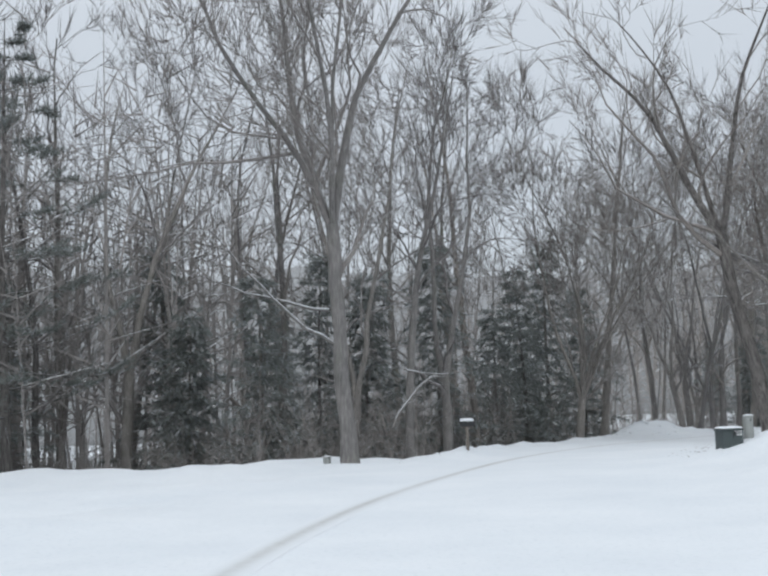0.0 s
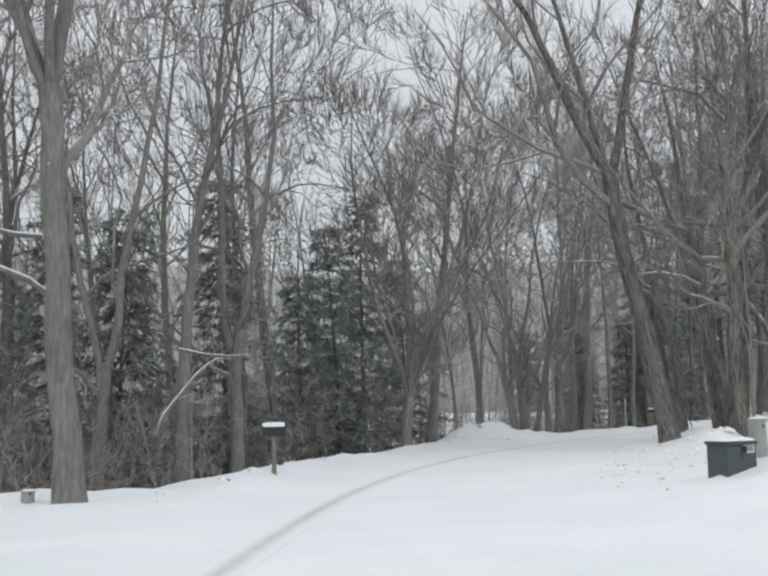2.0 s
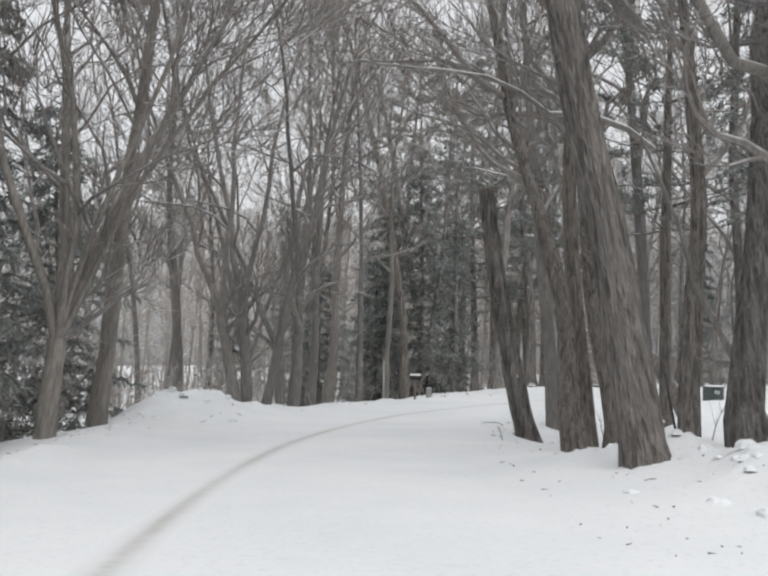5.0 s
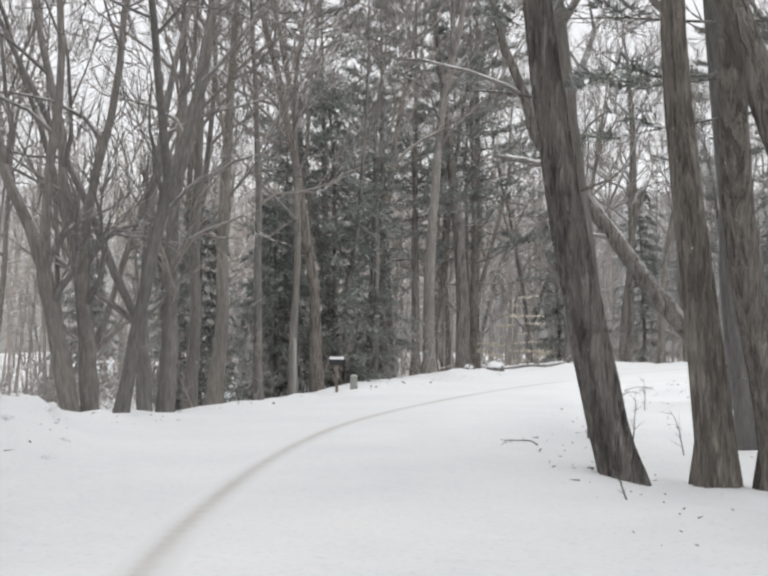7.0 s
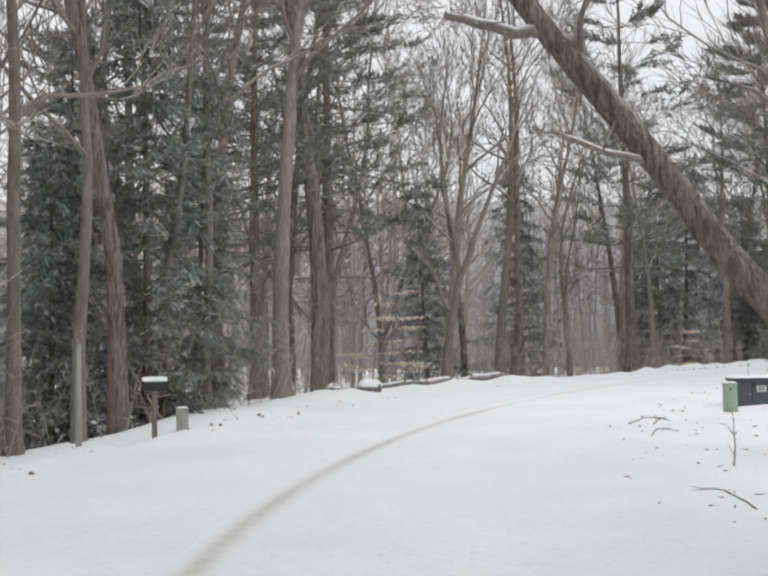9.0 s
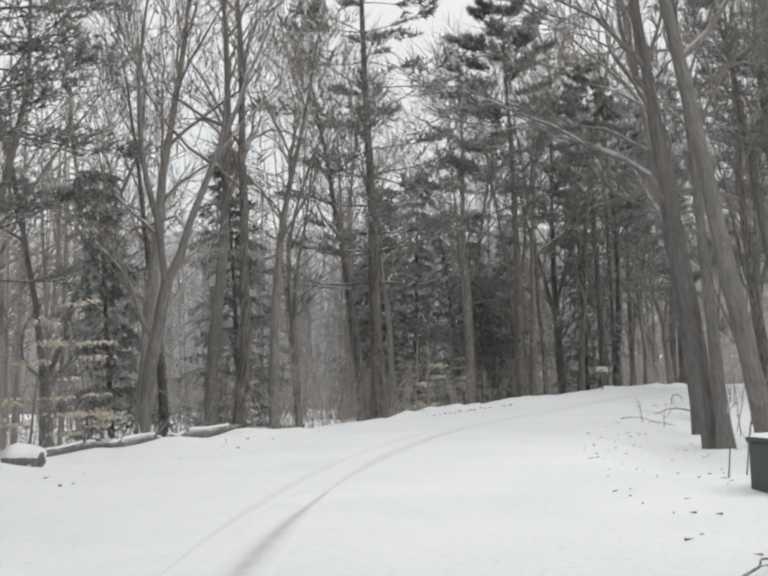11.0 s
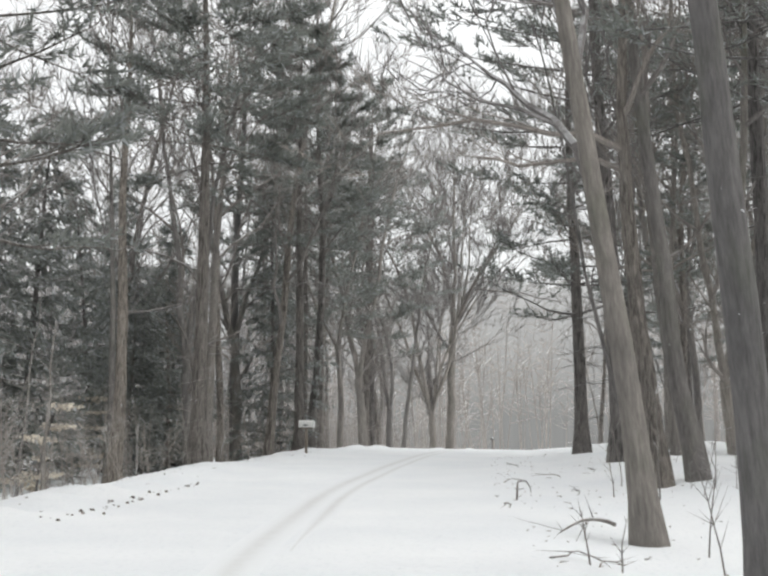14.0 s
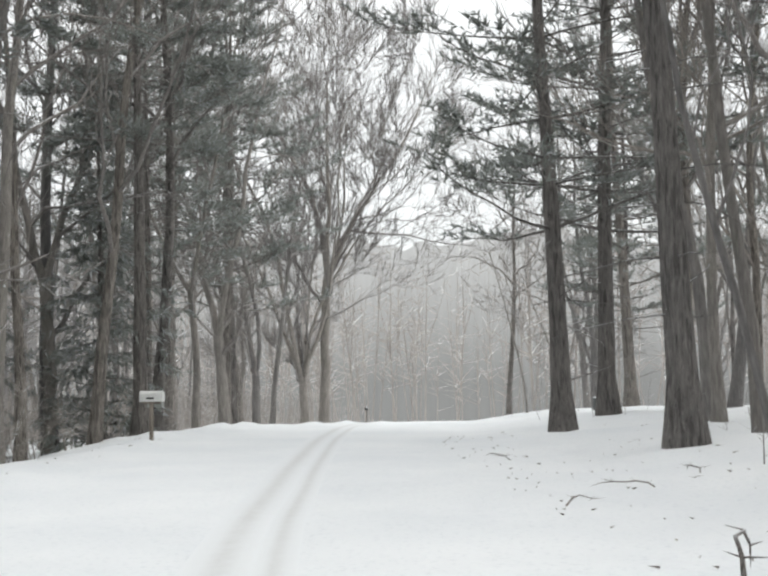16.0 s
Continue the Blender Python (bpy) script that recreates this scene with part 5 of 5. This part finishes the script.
limb_between((0.9, 41.5, 3.0), (3.0, 42.3, 2.9), 0.04, 44, "level bough lined with snow in the brush", sag=0.05)
limb_between((75.8, 90.8, -0.6), (77.6, 91.2, 5.6), 0.07, 45, "pale leaning dead stem at the wood's edge", False, 0.0, 3)
limb_between((70.2, 87.4, -0.6), (72.0, 88.0, 4.2), 0.06, 46, "pale leaning dead stem at the wood's edge", False, 0.0, 3)

# ------------------------------------------------------------------ along the right verge
transformer(8.95, 28.85, 10, 0.56, 0.46, 0.27, "dark grey-green transformer box with a snowy lid", 0.04)
pedestal(9.56, 29.1, 10, 0.24, 0.52, GREY_PLASTIC, "pale grey cable pedestal beside the green box")
marker_post(16.4, 44.8, 0.8, 0.02, "thin dark stake in the snowbank", BLACK_METAL, -14)
snag(21.2, 54.9, 6.2, 0.25, 11.5, 150, 51, "broken-off dead trunk with ridged brown bark, leaning")
limb_between((18.75, 44.75, -0.2), (17.3, 46.6, 5.2), 0.085, 53, "slim crooked stem leaning with snow in its crooks", True, 0.06, 10)
limb_between((18.3, 47.4, 5.2), (12.8, 47.6, 6.0), 0.06, 54, "level limb over the road, lined with snow", True, -0.05, 14)
limb_between((17.6, 46.9, 7.0), (11.3, 43.5, 9.8), 0.13, 55, "heavy crooked limb arching over the road", False, 0.10, 18)
limb_between((17.8, 44.0, 5.4), (12.2, 42.4, 9.2), 0.11, 56, "heavy crooked limb arching over the road", False, 0.12, 18)
leaning_maple()
limb_between((63.2, 74.5, ground_at(63.2, 74.5) + 0.25), (62.0, 75.4, ground_at(62.0, 75.4) + 0.02), 0.035, 58, "broken branch lying against the leaning trunk", False, -0.1, 5)
pedestal(38.36, 67.64, -57, 0.29, 0.56, GREEN_PALE, "pale green rounded cable pedestal in the snow")
transformer(40.15, 68.15, -52, 0.80, 0.72, 0.52, "dark green transformer box beside the pale pedestal")
transformer(97.0, 71.5, -85, 0.62, 0.5, 0.42, "dark green box with a snowy lid among pines")
for i, (sx, sy, turn, length) in enumerate(((35.0, 67.9, -35, 0.9), (35.3, 67.6, 10, 0.8), (33.3, 66.4, 0, 0.7), (58.6, 75.4, -25, 1.6),
                                             (59.4, 74.9, -15, 1.8), (69.4, 74.9, 10, 0.8), (74.8, 74.4, 0, 0.7), (72.6, 76.6, -40, 0.6), (22.3, 57.9, 150, 0.6),
                                             (65.6, 76.2, 160, 0.3), (80.2, 76.5, 30, 0.8), (28.4, 62.1, 120, 0.7))):
    stick(sx, sy, turn, length, 60 + i, "bare fallen branch half sunk in snow")
stick(67.3, 76.15, -20, 0.85, 90, "arched bare branch sticking out of the snow", 0.34, 0.022)
stick(73.9, 75.2, 60, 0.9, 91, "slanting bare stick caught in the snow", 0.05, 0.012)
for i, (sx, sy, h) in enumerate(((59.2, 75.0, 1.0), (60.0, 74.6, 0.9), (60.6, 73.2, 2.2), (60.9, 72.7, 2.6), (58.8, 72.4, 2.4), (57.0, 72.2, 2.8), (56.2, 71.7, 2.2),
                                  (62.4, 73.2, 2.0), (54.6, 71.0, 2.4), (66.3, 73.7, 2.2), (67.4, 73.4, 2.6), (70.0, 73.6, 2.4), (68.4, 74.2, 1.5), (71.4, 73.9, 2.0),
                                  (42.9, 68.9, 1.6), (43.3, 69.3, 2.0), (42.5, 69.4, 1.2), (19.0, 52.9, 0.5), (25.2, 58.6, 1.2), (25.6, 59.0, 1.5), (21.2, 49.9, 1.6),
                                  (19.8, 47.6, 1.8), (26.0, 58.1, 1.1), (31.5, 64.0, 1.0))):
    sapling(sx, sy, h, 100 + i)


# ------------------------------------------------------------------ litter on the snow and falling flakes
def litter():
    g = np.random.default_rng(77)
    sh = Shape()
    for _ in range(850):
        s = 30 + 110 * g.random()
        l = -2.9 - 5.0 * g.random() ** 1.3 if g.random() < 0.82 else 4.2 + 1.4 * g.random()
        x, y = (float(q) for q in place(s, l))
        a = g.random() * 6.28
        n = 0.03 + 0.12 * g.random() ** 2
        z = ground_at(x, y) + 0.008
        p = np.array([x, y, z])
        sh.cone(p, p + np.array([math.cos(a) * n, math.sin(a) * n, 0.012]), 0.006 + 0.010 * g.random())
    ob = mesh_object("twig_litter", sh.v, sh.f, BARK_RIDGED)
    return tagged(ob, "scattered dark twig bits and bark on the snow", "litter", kind="stuff")


litter()


def clods():
    """Dark bits of slush and bark that the plough left in a line beside the bank."""
    g = np.random.default_rng(78)
    sh = Shape()
    for _ in range(70):
        s = 111 + 10 * g.random() if g.random() < 0.7 else 60 + 45 * g.random()
        x, y = (float(q) for q in place(s, (3.9 if s > 105 else 4.6) + g.normal(0, 0.12)))
        r = 0.015 + 0.035 * g.random() ** 2
        p = np.array([x, y, ground_at(x, y)])
        k = len(sh.v)
        ring = [(math.cos(a) * r * (0.7 + 0.6 * g.random()), math.sin(a) * r * (0.7 + 0.6 * g.random())) for a in np.arange(6) * 1.047]
        sh.v += [(x + a, y + b, p[2] - 0.01) for a, b in ring] + [(x + a * 0.6, y + b * 0.6, p[2] + r * (0.6 + 0.5 * g.random())) for a, b in ring]
        sh.f += [(k + i, k + (i + 1) % 6, k + 6 + (i + 1) % 6, k + 6 + i) for i in range(6)] + [tuple(k + 6 + i for i in range(6))]
    return tagged(mesh_object("slush_clods", sh.v, sh.f, BARK_RIDGED), "small dark clods of slush and bark on snow", "clods", kind="stuff")


def snow_lumps():
    """Broken crusts that the plough threw up on its heaps."""
    g = np.random.default_rng(81)
    sh = Shape()
    for hs, hl, r1, r2, count in ((64.0, 6.0, 2.4, 1.2, 46), (50.5, -5.2, 2.4, 0.8, 34), (46.2, -5.7, 2.2, 0.9, 40), (31.3, -6.2, 2.0, 1.2, 20), (33.0, 13.0, 0.6, 6.0, 44), (41.0, 5.0, 6.0, 0.35, 40), (56.0, 5.2, 6.0, 0.4, 30)):
        for _ in range(count):
            x, y = (float(q) for q in place(hs + g.normal(0, r1 * 0.6), hl + g.normal(0, r2 * 0.6)))
            z, r = ground_at(x, y), 0.035 + 0.10 * g.random() ** 2
            k = len(sh.v)
            for lift, w in ((-0.5, 1.2), (0.12, 1.0), (0.42, 0.6)):
                sh.v += [(x + math.cos(a) * r * w * (0.7 + 0.6 * g.random()), y + math.sin(a) * r * w * (0.7 + 0.6 * g.random()), z + r * lift * (0.7 + 0.6 * g.random())) for a in np.arange(7) * 0.8976]
            for ring in (0, 7):
                sh.f += [(k + ring + i, k + ring + (i + 1) % 7, k + ring + 7 + (i + 1) % 7, k + ring + 7 + i) for i in range(7)]
            sh.f.append(tuple(k + 14 + i for i in range(7)))
    return tagged(mesh_object("snow_lumps", sh.v, sh.f, SNOW), "broken lumps of snow on the ploughed banks", "snow lumps", kind="stuff")


def falling_snow():
    """Flakes in the air over the road."""
    g = np.random.default_rng(79)
    sh = Shape()
    for _ in range(1500):
        s, l, z = 4 + 125 * g.random(), -14 + 30 * g.random(), 0.3 + 8.5 * g.random()
        if abs(l) < 1.6 and z < 3.2:
            continue
        x, y = (float(q) for q in place(s, l))
        z += ground_at(x, y)
        r = 0.004 + 0.006 * g.random() ** 2
        d = unit(np.array([g.normal(0, 0.5), g.normal(0, 0.5), -1.0])) * r * 1.8
        k = len(sh.v)
        sh.v += [(x + d[0], y + d[1], z + d[2]), (x + r, y, z), (x, y + r, z), (x - r, y, z), (x, y - r, z), (x - d[0], y - d[1], z - d[2])]
        sh.f += [(k, k + 1 + i, k + 1 + (i + 1) % 4) for i in range(4)] + [(k + 5, k + 1 + (i + 1) % 4, k + 1 + i) for i in range(4)]
    return tagged(mesh_object("falling_snow", sh.v, sh.f, SNOW), "sparse white snowflakes falling over the road", "falling snow", kind="stuff")


clods()
snow_lumps()
falling_snow()
